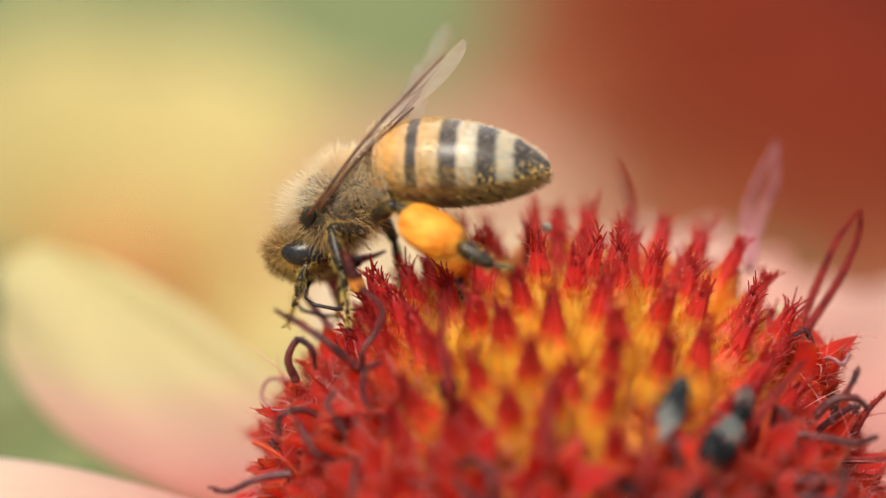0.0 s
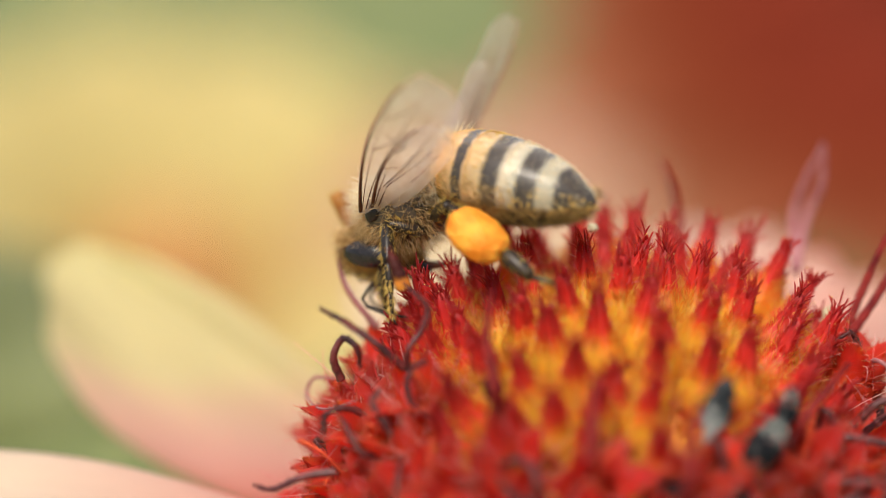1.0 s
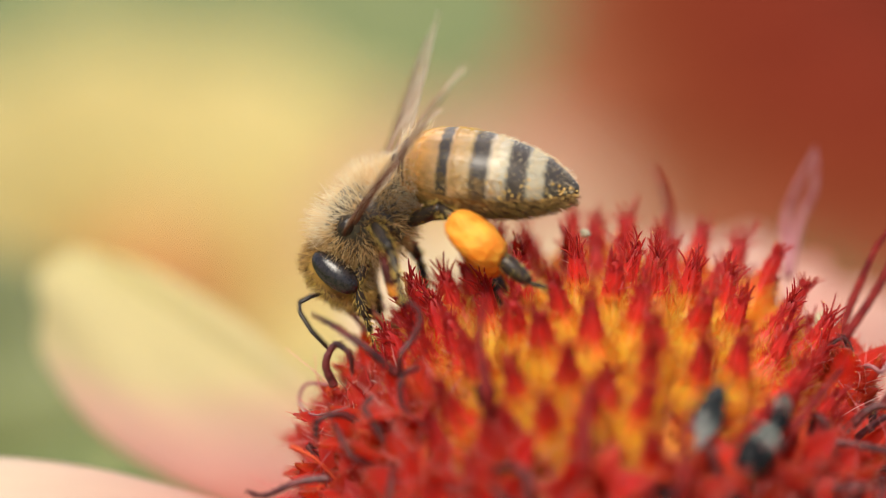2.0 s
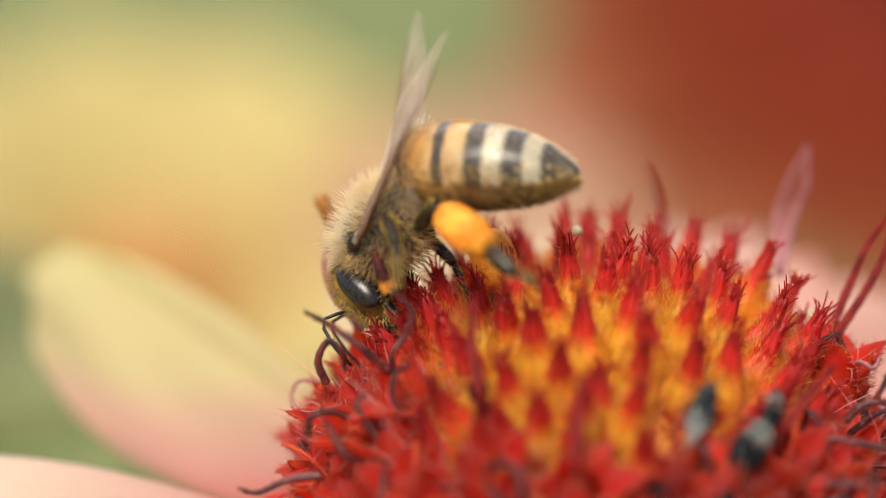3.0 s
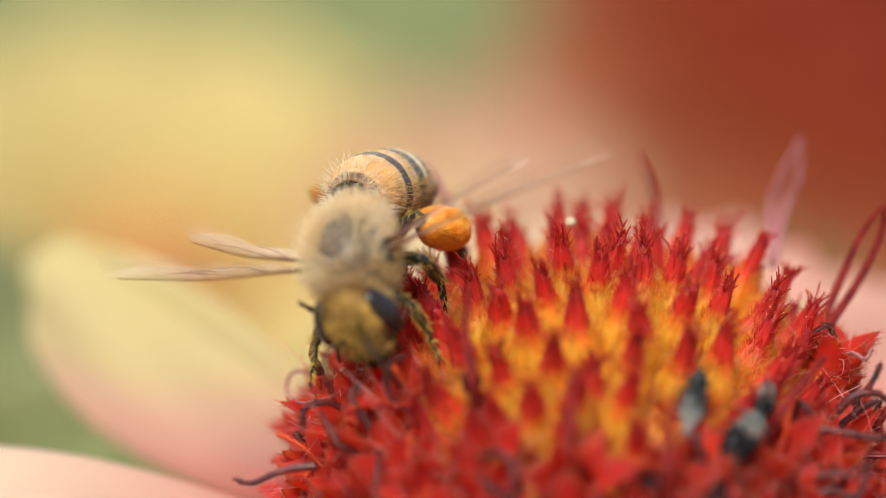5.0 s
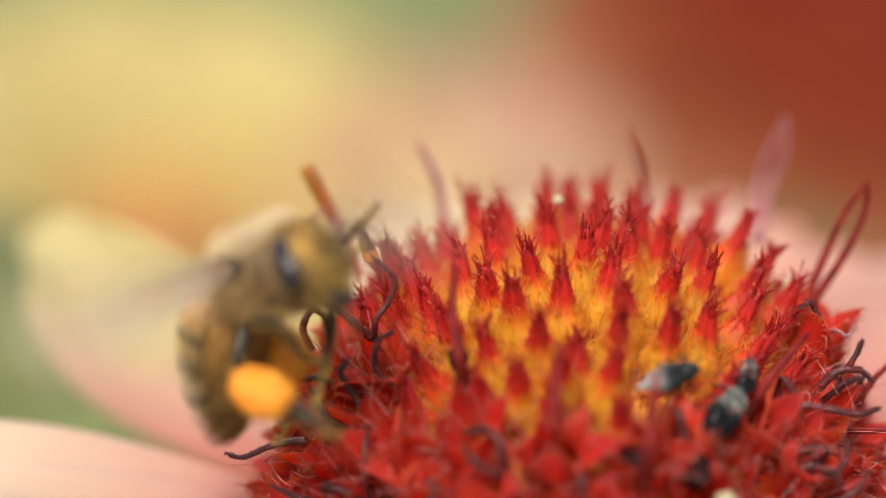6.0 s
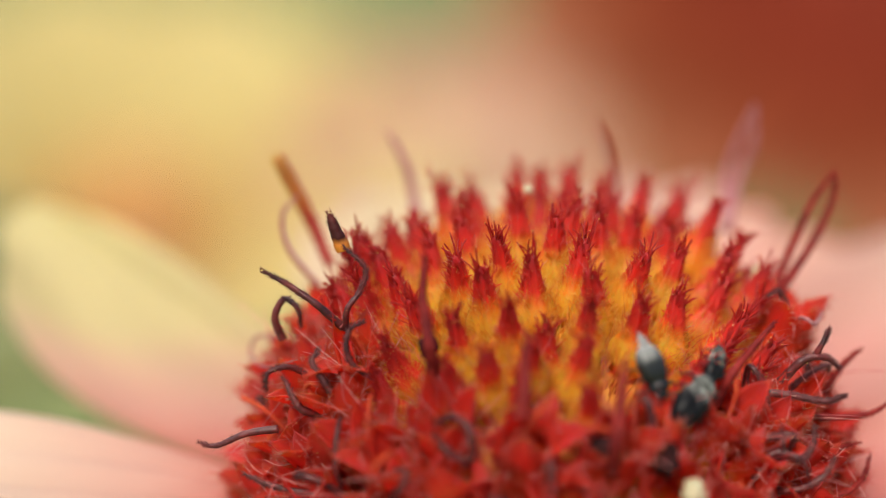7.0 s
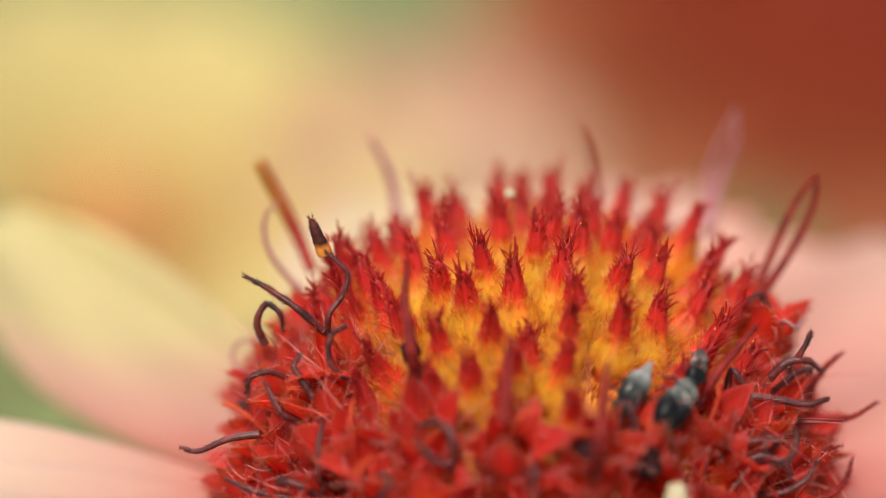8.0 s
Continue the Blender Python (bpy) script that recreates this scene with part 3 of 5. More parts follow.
free_style(0.24, 1.2, M_STYLE_RED, (9.5, -3.9, 10.4), (8.5, -5.4, 9.8), (7.6, -6.6, 9.1), (7.1, -6.2, 7.7))

# hair of the receptacle between the florets
g, q = Geo(), np.random.default_rng(77)
n = 7000
th, ph = np.degrees(np.arccos(1 - 0.75 * q.uniform(0, 1, n))), q.uniform(0, 360, n)
base = np.array([tuple(dome(t, p, A_BASE, C_BASE)) for t, p in zip(th, ph)])
nrm = base / np.array([A_BASE, A_BASE, C_BASE]) + np.array([0, 0, 0.4])
g.hairs(base, nrm + q.normal(0, 0.2, (n, 3)), q.uniform(1.0, 2.1, n), 0.03, 0, bend=q.normal(0, 0.15, (n, 3)))
tagged(part("disc_hair", g, M_CARPET, flower, "fine yellow and orange hair"), kind="stuff")

# longer red and pink hair among the opened florets
g, q = Geo(), np.random.default_rng(78)
n = 5200
th, ph = np.degrees(np.arccos(0.8 - 1.05 * q.uniform(0, 1, n))), q.uniform(0, 360, n)
base = np.array([tuple(dome(t, p, 10.6, 11.0)) for t, p in zip(th, ph)])
nrm = base / np.array([10.6, 10.6, 11.0]) + np.array([0, 0, 0.35])
pink = q.uniform(0, 1, n) < 0.18
bend = q.normal(0, 0.45, (n, 3))
g.hairs(base[~pink], (nrm + q.normal(0, 0.3, (n, 3)))[~pink], q.uniform(1.0, 2.3, (~pink).sum()), 0.02, 0, bend=bend[~pink])
g.hairs(base[pink], (nrm + q.normal(0, 0.3, (n, 3)))[pink], q.uniform(1.6, 3.0, pink.sum()), 0.013, 1, bend=bend[pink] * 2.0)
tagged(part("rim_hair", g, [M_RIMHAIR, M_PINKHAIR], flower, "fine red and pink hair"), kind="stuff")

# withered anthers, a pale pod, a pale bud and a clump of pollen
for p, r, mat, label, sd in [((-4.55, -7.1, 10.3), (0.36, 0.4, 0.5), M_WITHERED, "black withered anther", 1), ((5.0, -10.0, 6.9), (0.45, 0.4, 0.7), M_WITHERED, "black withered anther", 2),
                             ((2.5, -10.5, 7.6), (0.5, 0.4, 0.4), M_WITHERED, "black withered anther", 3), ((9.5, 2.5, 9.2), (0.35, 0.35, 0.5), M_WITHERED, "black withered anther", 4),
                             ((9.2, 2.6, 9.7), (0.3, 0.3, 0.7), M_CREAM, "pale cream pod", 5), ((6.1, -10.7, 5.85), (0.42, 0.4, 0.5), M_CREAM, "pale cream bud", 6), ((-0.9, 3.0, 13.6), (0.2, 0.18, 0.2), M_CREAM, "pale clump of pollen", 7)]:
    g = Geo().ball((0, 0, 0), r, nu=22, nv=16, warp=lambda d: 1 + 0.45 * noise.noise(d * 2.2 + Vector((sd, 0, 0))) + 0.22 * noise.noise(d * 6))
    part("anther" if mat is M_WITHERED else "pod" if sd == 5 else "bud" if sd == 6 else "pollen_clump", g, mat, flower, label, Matrix.Translation(Vector(p) * MM))

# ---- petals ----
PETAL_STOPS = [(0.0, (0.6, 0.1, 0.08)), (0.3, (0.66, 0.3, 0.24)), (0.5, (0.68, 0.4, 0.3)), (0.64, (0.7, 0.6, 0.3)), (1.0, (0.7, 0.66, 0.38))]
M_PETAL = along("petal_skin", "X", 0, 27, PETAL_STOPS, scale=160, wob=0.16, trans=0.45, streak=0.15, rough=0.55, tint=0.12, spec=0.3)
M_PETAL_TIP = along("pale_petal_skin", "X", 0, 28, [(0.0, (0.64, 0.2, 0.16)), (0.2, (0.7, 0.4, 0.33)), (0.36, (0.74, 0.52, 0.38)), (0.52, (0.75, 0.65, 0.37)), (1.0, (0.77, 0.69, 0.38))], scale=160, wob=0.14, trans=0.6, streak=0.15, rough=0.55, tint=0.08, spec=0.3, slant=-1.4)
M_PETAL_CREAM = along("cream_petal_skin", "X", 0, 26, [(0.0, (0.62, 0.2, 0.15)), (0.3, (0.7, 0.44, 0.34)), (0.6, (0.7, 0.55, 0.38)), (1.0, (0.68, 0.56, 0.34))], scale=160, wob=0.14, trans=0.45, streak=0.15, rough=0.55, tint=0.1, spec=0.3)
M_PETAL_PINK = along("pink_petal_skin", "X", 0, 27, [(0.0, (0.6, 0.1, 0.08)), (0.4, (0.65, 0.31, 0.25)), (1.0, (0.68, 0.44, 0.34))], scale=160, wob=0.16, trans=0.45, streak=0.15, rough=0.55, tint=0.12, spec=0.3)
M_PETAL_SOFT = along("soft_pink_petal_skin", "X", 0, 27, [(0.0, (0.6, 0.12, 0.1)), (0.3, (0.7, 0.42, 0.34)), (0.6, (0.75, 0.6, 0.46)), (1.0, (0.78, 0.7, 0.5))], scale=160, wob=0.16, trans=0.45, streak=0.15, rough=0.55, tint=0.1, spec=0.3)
M_PETAL_YEL = along("yellow_petal_skin", "X", 0, 46, [(0.0, (0.42, 0.17, 0.04)), (0.1, (0.55, 0.36, 0.1)), (0.3, (0.64, 0.52, 0.2)), (1.0, (0.68, 0.57, 0.25))], scale=120, wob=0.2, trans=0.4, streak=0.15, rough=0.55, tint=0.12, spec=0.3)
M_PETAL_PEACH = along("peach_petal_skin", "X", 0, 30, [(0.0, (0.62, 0.41, 0.28)), (0.45, (0.6, 0.37, 0.25)), (1.0, (0.44, 0.19, 0.1))], scale=120, wob=0.2, trans=0.4, streak=0.15, rough=0.6, tint=0.12, spec=0.2)
M_SEEDHEAD = plain("brown_seedhead", (0.3, 0.12, 0.03), (0.5, 0.24, 0.07), 500, rough=0.8)
M_PETAL_RED = along("red_petal_skin", "X", 0, 70, [(0.0, (0.19, 0.028, 0.015)), (0.45, (0.2, 0.028, 0.011)), (0.7, (0.22, 0.048, 0.017)), (1.0, (0.36, 0.15, 0.077))], scale=120, wob=0.2, trans=0.3, streak=0.15, rough=0.8, tint=0.15, spec=0.1)


def petal(length, width, rise, curl, seed, mat, name="petal", waist=0.0, blunt=0.16):
    """A ray petal along x: narrow foot, three teeth at the tip, ridges along it, cupped; rise and curl in degrees."""
    r = np.random.default_rng(seed)
    nu, nv = 26, 17
    top = np.zeros((nu, nv, 3))
    for j in range(nv):
        v = -1 + 2 * j / (nv - 1)
        tooth = 1 - 0.04 * (0.5 - 0.5 * math.cos(3 * math.pi * (v + 1))) - blunt * v * v
        for i in range(nu):
            s = i / (nu - 1)
            w = width * 0.5 * (0.3 + 0.7 * math.sin(math.pi * min(1, 0.08 + 0.62 * s) * 0.8) ** 1.2) * (1 if s < 0.75 else 1 - 1.3 * (s - 0.75) ** 1.5)
            if v < 0:
                w *= 1 - waist
            d = s * length * tooth
            a = radians(rise) + radians(curl) * s * 0.5
            top[i, j] = (d * math.cos(a), v * w, d * math.sin(a) + 0.25 * math.cos(v * 9 + seed) + 0.06 * w * v * v * 3 + 0.5 * math.sin(s * 5 + v * 2 + seed))
    rows = [list(map(tuple, top[i])) + [(x, y, z - 0.02 - 0.2 * (1 - (i / (nu - 1)) ** 8)) for x, y, z in top[i][::-1]] for i in range(nu)]
    return Geo().grid(rows, caps=False).mesh(name, [mat])


# heading, length, width, rise, curl, roll of every ray; the pink skins keep less yellow
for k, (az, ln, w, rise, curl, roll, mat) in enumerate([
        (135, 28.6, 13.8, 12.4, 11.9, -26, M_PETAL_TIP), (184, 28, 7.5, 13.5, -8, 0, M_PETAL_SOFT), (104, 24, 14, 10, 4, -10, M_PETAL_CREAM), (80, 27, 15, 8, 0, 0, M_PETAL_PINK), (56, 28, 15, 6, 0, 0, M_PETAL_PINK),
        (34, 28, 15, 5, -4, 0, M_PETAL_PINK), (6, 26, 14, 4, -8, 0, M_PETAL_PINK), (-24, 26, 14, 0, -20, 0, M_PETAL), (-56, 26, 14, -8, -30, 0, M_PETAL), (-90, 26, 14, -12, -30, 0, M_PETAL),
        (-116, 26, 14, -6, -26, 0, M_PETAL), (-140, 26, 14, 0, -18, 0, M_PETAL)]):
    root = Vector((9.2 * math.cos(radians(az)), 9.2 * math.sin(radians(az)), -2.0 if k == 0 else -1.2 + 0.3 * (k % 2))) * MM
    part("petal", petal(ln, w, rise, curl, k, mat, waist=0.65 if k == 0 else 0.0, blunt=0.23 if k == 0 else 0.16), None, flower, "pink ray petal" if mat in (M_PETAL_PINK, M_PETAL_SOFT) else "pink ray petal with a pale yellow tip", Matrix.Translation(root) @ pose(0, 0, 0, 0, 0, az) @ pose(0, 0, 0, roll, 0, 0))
g = Geo()
g.tube([(0, 0, -0.5), (0.2, 0.1, -3), (0.8, 1, -60), (3, 6, -160), (4, 9, -305)], [8.5, 2.0, 1.5, 1.5, 1.7], 12)
part("stem", g, M_GREEN, flower, "slender green hairy stem")

# ---- the garden behind ----
M_LEAF = plain("leaf_green", (0.15, 0.17, 0.04), (0.23, 0.24, 0.075), 300, rough=0.55)
M_GROUND = plain("meadow_ground", (0.075, 0.105, 0.026), (0.15, 0.175, 0.05), 9, rough=0.9, fine=9)
g = Geo()
n = 40
xs = np.sign(np.linspace(-1, 1, n)) * np.abs(np.linspace(-1, 1, n)) ** 3 * 4e5
g.grid([[(x, y, -300 + 6 * math.sin(x * 0.013) * math.cos(y * 0.017) * (abs(x) + abs(y) < 3000)) for y in xs] for x in xs], closed=False)
tagged(part("ground", g, M_GROUND), "green meadow ground far out of focus", "ground", kind="structure")


def garden_flower(label, centre, mat, rays, length, width, tilt, rise, head, size):
    ob = tagged(new("garden_flower"), label, "flower", "flowers behind")
    ob.matrix_basis = pose(*(c * MM for c in centre), *tilt)
    g = Geo()
    g.ball((0, 0, 1.5), (6.5 * size, 6.5 * size, 6.0 * size), nu=24, nv=14, warp=lambda d: 1 + 0.08 * noise.noise(d * 9))
    part("disc", g, head, ob)
    for i in range(rays):
        az = 360 * i / rays
        m = Matrix.Translation(Vector((5 * size * math.cos(radians(az)), 5 * size * math.sin(radians(az)), 0)) * MM) @ pose(0, 0, 0, 0, 0, az)
        part("petal", petal(length, width, rise, -10, i, mat), None, ob, m=m)
    inv = ob.matrix_basis.to_3x3().inverted()
    foot = inv @ Vector((2, 4, -300 - centre[2]))
    g = Geo().tube([tuple(foot * s) for s in (0.01, 0.1, 0.4, 0.7, 1.0)], [1.6, 1.4, 1.5, 1.6, 1.8], 8)
    part("stem", g, M_GREEN, ob)
    return ob


garden_flower("pale yellow flower far out of focus", (-71, 281, -91), M_PETAL_YEL, 10, 46, 32, (20, 6, 10), 30, M_SEEDHEAD, 2.0)
garden_flower("deep red flower far out of focus", (56, 330, -44), M_PETAL_RED, 11, 70, 40, (40, -6, 0), 4, M_PETAL_RED, 1.3)
garden_flower("faded peach-pink flower far out of focus", (-18, 287, -85), M_PETAL_PEACH, 9, 26, 16, (46, 0, 12), 4, M_PETAL_PEACH, 1.3)


def garden_leaf(label, centre, turn, length, width):
    """A broad leaf blade with a folded midrib, on its own stalk down to the ground."""
    ob = tagged(new("leaf"), label, "leaf")
    ob.matrix_basis = pose(*(k * MM for k in centre), *turn)
    rows = []
    for i in range(25):
        s = i / 24
        w = width * 0.5 * math.sin(math.pi * (0.04 + 0.95 * s)) ** 0.8
        top = [(length * (s - 0.5), v * w, 0.25 * abs(v) * w + 2.0 * math.sin(s * 4 + v)) for v in np.linspace(-1, 1, 13)]
        rows.append(top + [(x, y, z - 0.3) for x, y, z in top[::-1]])
    part("blade", Geo().grid(rows), M_LEAF, ob)
    inv = ob.matrix_basis.to_3x3().inverted()
    root = Vector((-length * 0.5, 0, 1.0))
    foot = root + inv @ Vector((-3, 5, -300 - centre[2]))
    part("stalk", Geo().tube([tuple(root.lerp(foot, s)) for s in (0, 0.3, 0.7, 1)], [1.0, 1.2, 1.4, 1.5], 8), M_GREEN, ob)


garden_leaf("broad green leaf out of focus", (-42, 62, -16), (50, 10, 75), 60, 16)

# ---- the bee (x forward, y to its left, z up; origin in the thorax) ----
DARK = (0.06, 0.048, 0.04)
ORANGE_BAND, BUFF, CREAM = (0.64, 0.31, 0.08), (0.62, 0.38, 0.18), (0.46, 0.42, 0.32)
M_ABD = along("abdomen_skin", "X", -7.6, 0, [
    (0.0, DARK), (0.165, DARK), (0.19, CREAM), (0.255, CREAM), (0.28, DARK), (0.36, DARK), (0.385, CREAM), (0.46, (0.6, 0.5, 0.36)), (0.485, DARK), (0.56, DARK),
    (0.585, (0.56, 0.4, 0.22)), (0.68, BUFF), (0.695, DARK), (0.742, DARK), (0.757, BUFF), (0.85, ORANGE_BAND), (0.93, BUFF), (0.945, (0.1, 0.06, 0.035)), (0.965, (0.14, 0.08, 0.04)), (1.0, (0.4, 0.22, 0.09))],
    scale=2600, wob=0.035, rough=0.36, streak=0.3, spec=0.4, tint=0.22)
M_SHELL = plain("dark_chitin", (0.008, 0.006, 0.005), (0.035, 0.022, 0.014), 1200, rough=0.4, spec=0.4)
M_BELLY = along("belly_skin", "X", -7.6, 0, [(0.0, (0.03, 0.02, 0.012)), (0.4, (0.08, 0.045, 0.02)), (0.6, (0.45, 0.22, 0.06)), (1.0, (0.62, 0.32, 0.1))], scale=1800, wob=0.3, rough=0.5, spec=0.3, tint=0.4)
M_THORAX = plain("thorax_skin", (0.03, 0.022, 0.016), (0.12, 0.085, 0.055), 1500, rough=0.42)
M_EYE = plain("compound_eye", (0.008, 0.007, 0.007), (0.03, 0.022, 0.02), 6000, rough=0.27, spec=0.5, bump=0.1)
M_FUZZ = plain("buff_fuzz", (0.95, 0.78, 0.5), (1.0, 0.95, 0.8), 500, rough=0.5, bump=0, island=0.5, trans=0.65)
M_GOLD = plain("golden_hair", (0.58, 0.36, 0.05), (0.9, 0.66, 0.18), 500, rough=0.5, bump=0, island=0.5, trans=0.3)
M_BROWNHAIR = plain("brown_hair", (0.16, 0.08, 0.025), (0.6, 0.36, 0.1), 500, rough=0.5, bump=0, island=0.8, trans=0.2)
M_AMBER = plain("golden_brown_hair", (0.5, 0.3, 0.1), (0.95, 0.74, 0.4), 500, rough=0.5, bump=0, island=0.8, trans=0.5)
M_FACE = plain("pollen_dusted_face", (0.03, 0.018, 0.008), (0.5, 0.28, 0.05), 700, rough=0.7)
M_LOAD = plain("pollen_load", (0.84, 0.22, 0.01), (0.95, 0.42, 0.05), 1500, rough=0.55, bump=0.7, sss=0.3, fine=6, spec=0.3)
M_VEIN = plain("wing_vein", (0.05, 0.018, 0.01), (0.18, 0.065, 0.028), 900, rough=0.5, spec=0.2)


def membrane():
    m, nt, ln = nodes_of("wing_membrane")
    p = nt["Principled BSDF"]
    co, nz = nt.new("ShaderNodeTexCoord"), nt.new("ShaderNodeTexNoise")
    nz.inputs["Scale"].default_value, nz.inputs["Detail"].default_value = 700, 5
    ln.new(co.outputs["Object"], nz.inputs["Vector"])
    r = ramp_node(nt, [(0.3, (0.8, 0.6, 0.45)), (0.7, (0.95, 0.83, 0.71))])
    ln.new(nz.outputs["Fac"], r.inputs[0])
    ln.new(r.outputs[0], p.inputs["Base Color"])
    p.inputs["Roughness"].default_value = 0.3
    bp = nt.new("ShaderNodeBump")
    bp.inputs["Strength"].default_value, bp.inputs["Distance"].default_value = 0.3, 0.08 * MM
    ln.new(nz.outputs["Fac"], bp.inputs["Height"])
    ln.new(bp.outputs[0], p.inputs["Normal"])
    tl, tr, a, b = (nt.new(k) for k in ("ShaderNodeBsdfTranslucent", "ShaderNodeBsdfTransparent", "ShaderNodeMixShader", "ShaderNodeMixShader"))
    ln.new(r.outputs[0], tl.inputs[0])
    a.inputs[0].default_value, b.inputs[0].default_value = 0.5, 0.6
    ln.new(p.outputs[0], a.inputs[1])
    ln.new(tl.outputs[0], a.inputs[2])
    ln.new(a.outputs[0], b.inputs[1])
    ln.new(tr.outputs[0], b.inputs[2])
    ln.new(b.outputs[0], nt["Material Output"].inputs[0])
    return m


M_WING = membrane()


def fuzz(g, c, r, n, length, width, seed, lean=(0, 0, 0), keep=None, mat=0):
    """Hairs over an ellipsoid at c with radii r."""
    q = np.random.default_rng(seed)
    d = q.normal(0, 1, (n, 3))
    d /= np.linalg.norm(d, axis=1)[:, None]
    if keep is not None:
        d = d[keep(d)]
    n = len(d)
    nrm = d / np.asarray(r)
    nrm /= np.linalg.norm(nrm, axis=1)[:, None]
    g.hairs(np.asarray(c) + d * np.asarray(r) * 0.98, nrm + np.asarray(lean) + q.normal(0, 0.28, (n, 3)), q.uniform(0.55, 1.15, n) * length, width, mat, bend=q.normal(0, 0.07, (n, 3)))
    return g


bee = tagged(new("honey_bee"), "worker honey bee, buff furry thorax, striped abdomen, orange pollen loads", "bee")
T_R = (2.05, 1.7, 1.7)
WAIST, NECK = Vector((-2.35, 0, 0.85)), Vector((2.6, 0, -0.85))
g = Geo().ball((0, 0, 0), T_R, nu=32, nv=22, warp=lambda d: 1 + 0.03 * noise.noise(d * 4) - 0.04 * max(0, -d.x))
g.ball((-1.7, 0, 0.4), (0.85, 1.25, 0.85), nu=20, nv=12)
thorax = part("thorax", g, M_THORAX, bee, "dark brown thorax")
g = Geo()
def on_scutum(d):
    return (d[:, 2] > 0) & (np.hypot(d[:, 0] - 0.12, d[:, 1] * 1.15) < 0.5)


def at_wing(d):
    return np.hypot(d[:, 0] - 0.2, d[:, 2] - 0.22) < 0.26


fuzz(g, (0, 0, 0), T_R, 7000, 1.1, 0.0105, 1, lean=(0, 0, 0.15), keep=lambda d: (d[:, 2] > 0.3) & ~on_scutum(d) & ~at_wing(d))
fuzz(g, (0, 0, 0), T_R, 4600, 0.8, 0.012, 4, lean=(-0.25, 0, -0.1), keep=lambda d: (d[:, 2] < 0.5) & (np.abs(d[:, 1]) > 0.2) & ~at_wing(d), mat=1)
fuzz(g, (0, 0, 0), T_R, 2600, 0.42, 0.009, 2, keep=lambda d: (d[:, 2] > 0.3) & on_scutum(d))
fuzz(g, (-1.7, 0, 0.4), (0.85, 1.25, 0.85), 2600, 0.75, 0.011, 3, lean=(-0.4, 0, 0))
part("fur", g, [M_FUZZ, M_AMBER], thorax, "dense buff fur, golden brown along the sides")
for sd in (1, -1):
    g = Geo().ball((0, 0, 0), (0.42, 0.2, 0.3), nu=18, nv=12, warp=lambda d: 1 + 0.1 * noise.noise(d * 3))
    part("wing_base", g, M_SHELL, thorax, "dark scale over the wing root", pose(0.5 * MM, sd * 1.66 * MM, 0.42 * MM, 0, 20, 0))

# abdomen: six overlapping plates above, dark belly below; origin at the waist
abdomen = part("abdomen", Geo().tube([(0.25, 0, 0.1), (-0.1, 0, 0.05), (-0.4, 0, 0)], [0.25, 0.4, 0.8], 12), M_THORAX, bee, "striped tapering abdomen")
A_LEN = 7.6


def abd_r(s):
    return 1.66 * (max(0.0, 1 - (abs(s - 0.36) / (0.40 if s < 0.36 else 0.645)) ** 2.1)) ** (0.55 if s < 0.36 else 0.74) + 0.02


CUTS = [0.02, 0.06, 0.305, 0.52, 0.72, 0.83, 1.0]
for i in range(6):
    a, b = CUTS[i], CUTS[i + 1] + (0.02 if i < 5 else 0)
    rows = []
    for k in range(11):
        s = a + (b - a) * k / 10
        lift = 0.035 + 0.05 * k / 10
        r = abd_r(min(s, 0.995)) + (lift if i < 5 else 0.04 * (1 - k / 10))
        rows.append([(-s * A_LEN, r * 1.05 * math.sin(t), r * math.cos(t) - 0.25 * s * s) for t in np.linspace(0, 2 * math.pi, 40, endpoint=False)])
    part("abdomen_plate", Geo().grid(rows, caps=(i == 5)), M_ABD, abdomen)
rows = []
for k in range(24):
    s = 0.04 + 0.93 * k / 23
    r = abd_r(s) + 0.1 + 0.02 * math.sin(k * 1.9)
    rows.append([(-s * A_LEN, r * 1.05 * math.sin(t), r * math.cos(t) - 0.25 * s * s) for t in np.linspace(radians(118), radians(242), 26)])
part("belly", Geo().grid(rows, closed=False), M_BELLY, abdomen, "dark brown hairy belly")
g, q = Geo(), np.random.default_rng(8)
n = 9000
s, t = q.uniform(0.03, 0.97, n), q.uniform(0, 2 * math.pi, n)
low = np.cos(t) < -0.3
r = np.array([abd_r(k) for k in s]) + 0.05
base = np.stack([-s * A_LEN, r * 1.05 * np.sin(t), r * np.cos(t) - 0.25 * s * s], 1)
d = np.stack([-np.ones(n) * 1.2, np.sin(t) * 0.55, np.cos(t) * 0.55], 1) + q.normal(0, 0.18, (n, 3))
pale = np.array([any(lo < 1 - k < hi for lo, hi in ((0.185, 0.27), (0.38, 0.47), (0.58, 0.69), (0.755, 0.94))) for k in s])
up = (pale | (q.uniform(0, 1, n) < 0.3)) & ~low
front, back = up & (s < 0.45), up & (s >= 0.45)
g.hairs(base[back], d[back], q.uniform(0.12, 0.26, back.sum()), 0.008)
g.hairs(base[front], d[front], q.uniform(0.12, 0.26, front.sum()), 0.008, 1)
g.hairs(base[low] + np.array([0, 0, -0.05]), d[low], q.uniform(0.25, 0.55, low.sum()), 0.013, 3)
flank = (np.cos(t) < 0.1) & ~low & (s < 0.6)
g.hairs(base[flank], d[flank] + np.array([0, 0, -0.25]), q.uniform(0.2, 0.38, flank.sum()), 0.01, 4)
n = 500
s, t = q.uniform(0.0, 0.14, n), q.uniform(0, 2 * math.pi, n)
r = np.array([abd_r(k) for k in s]) + 0.05
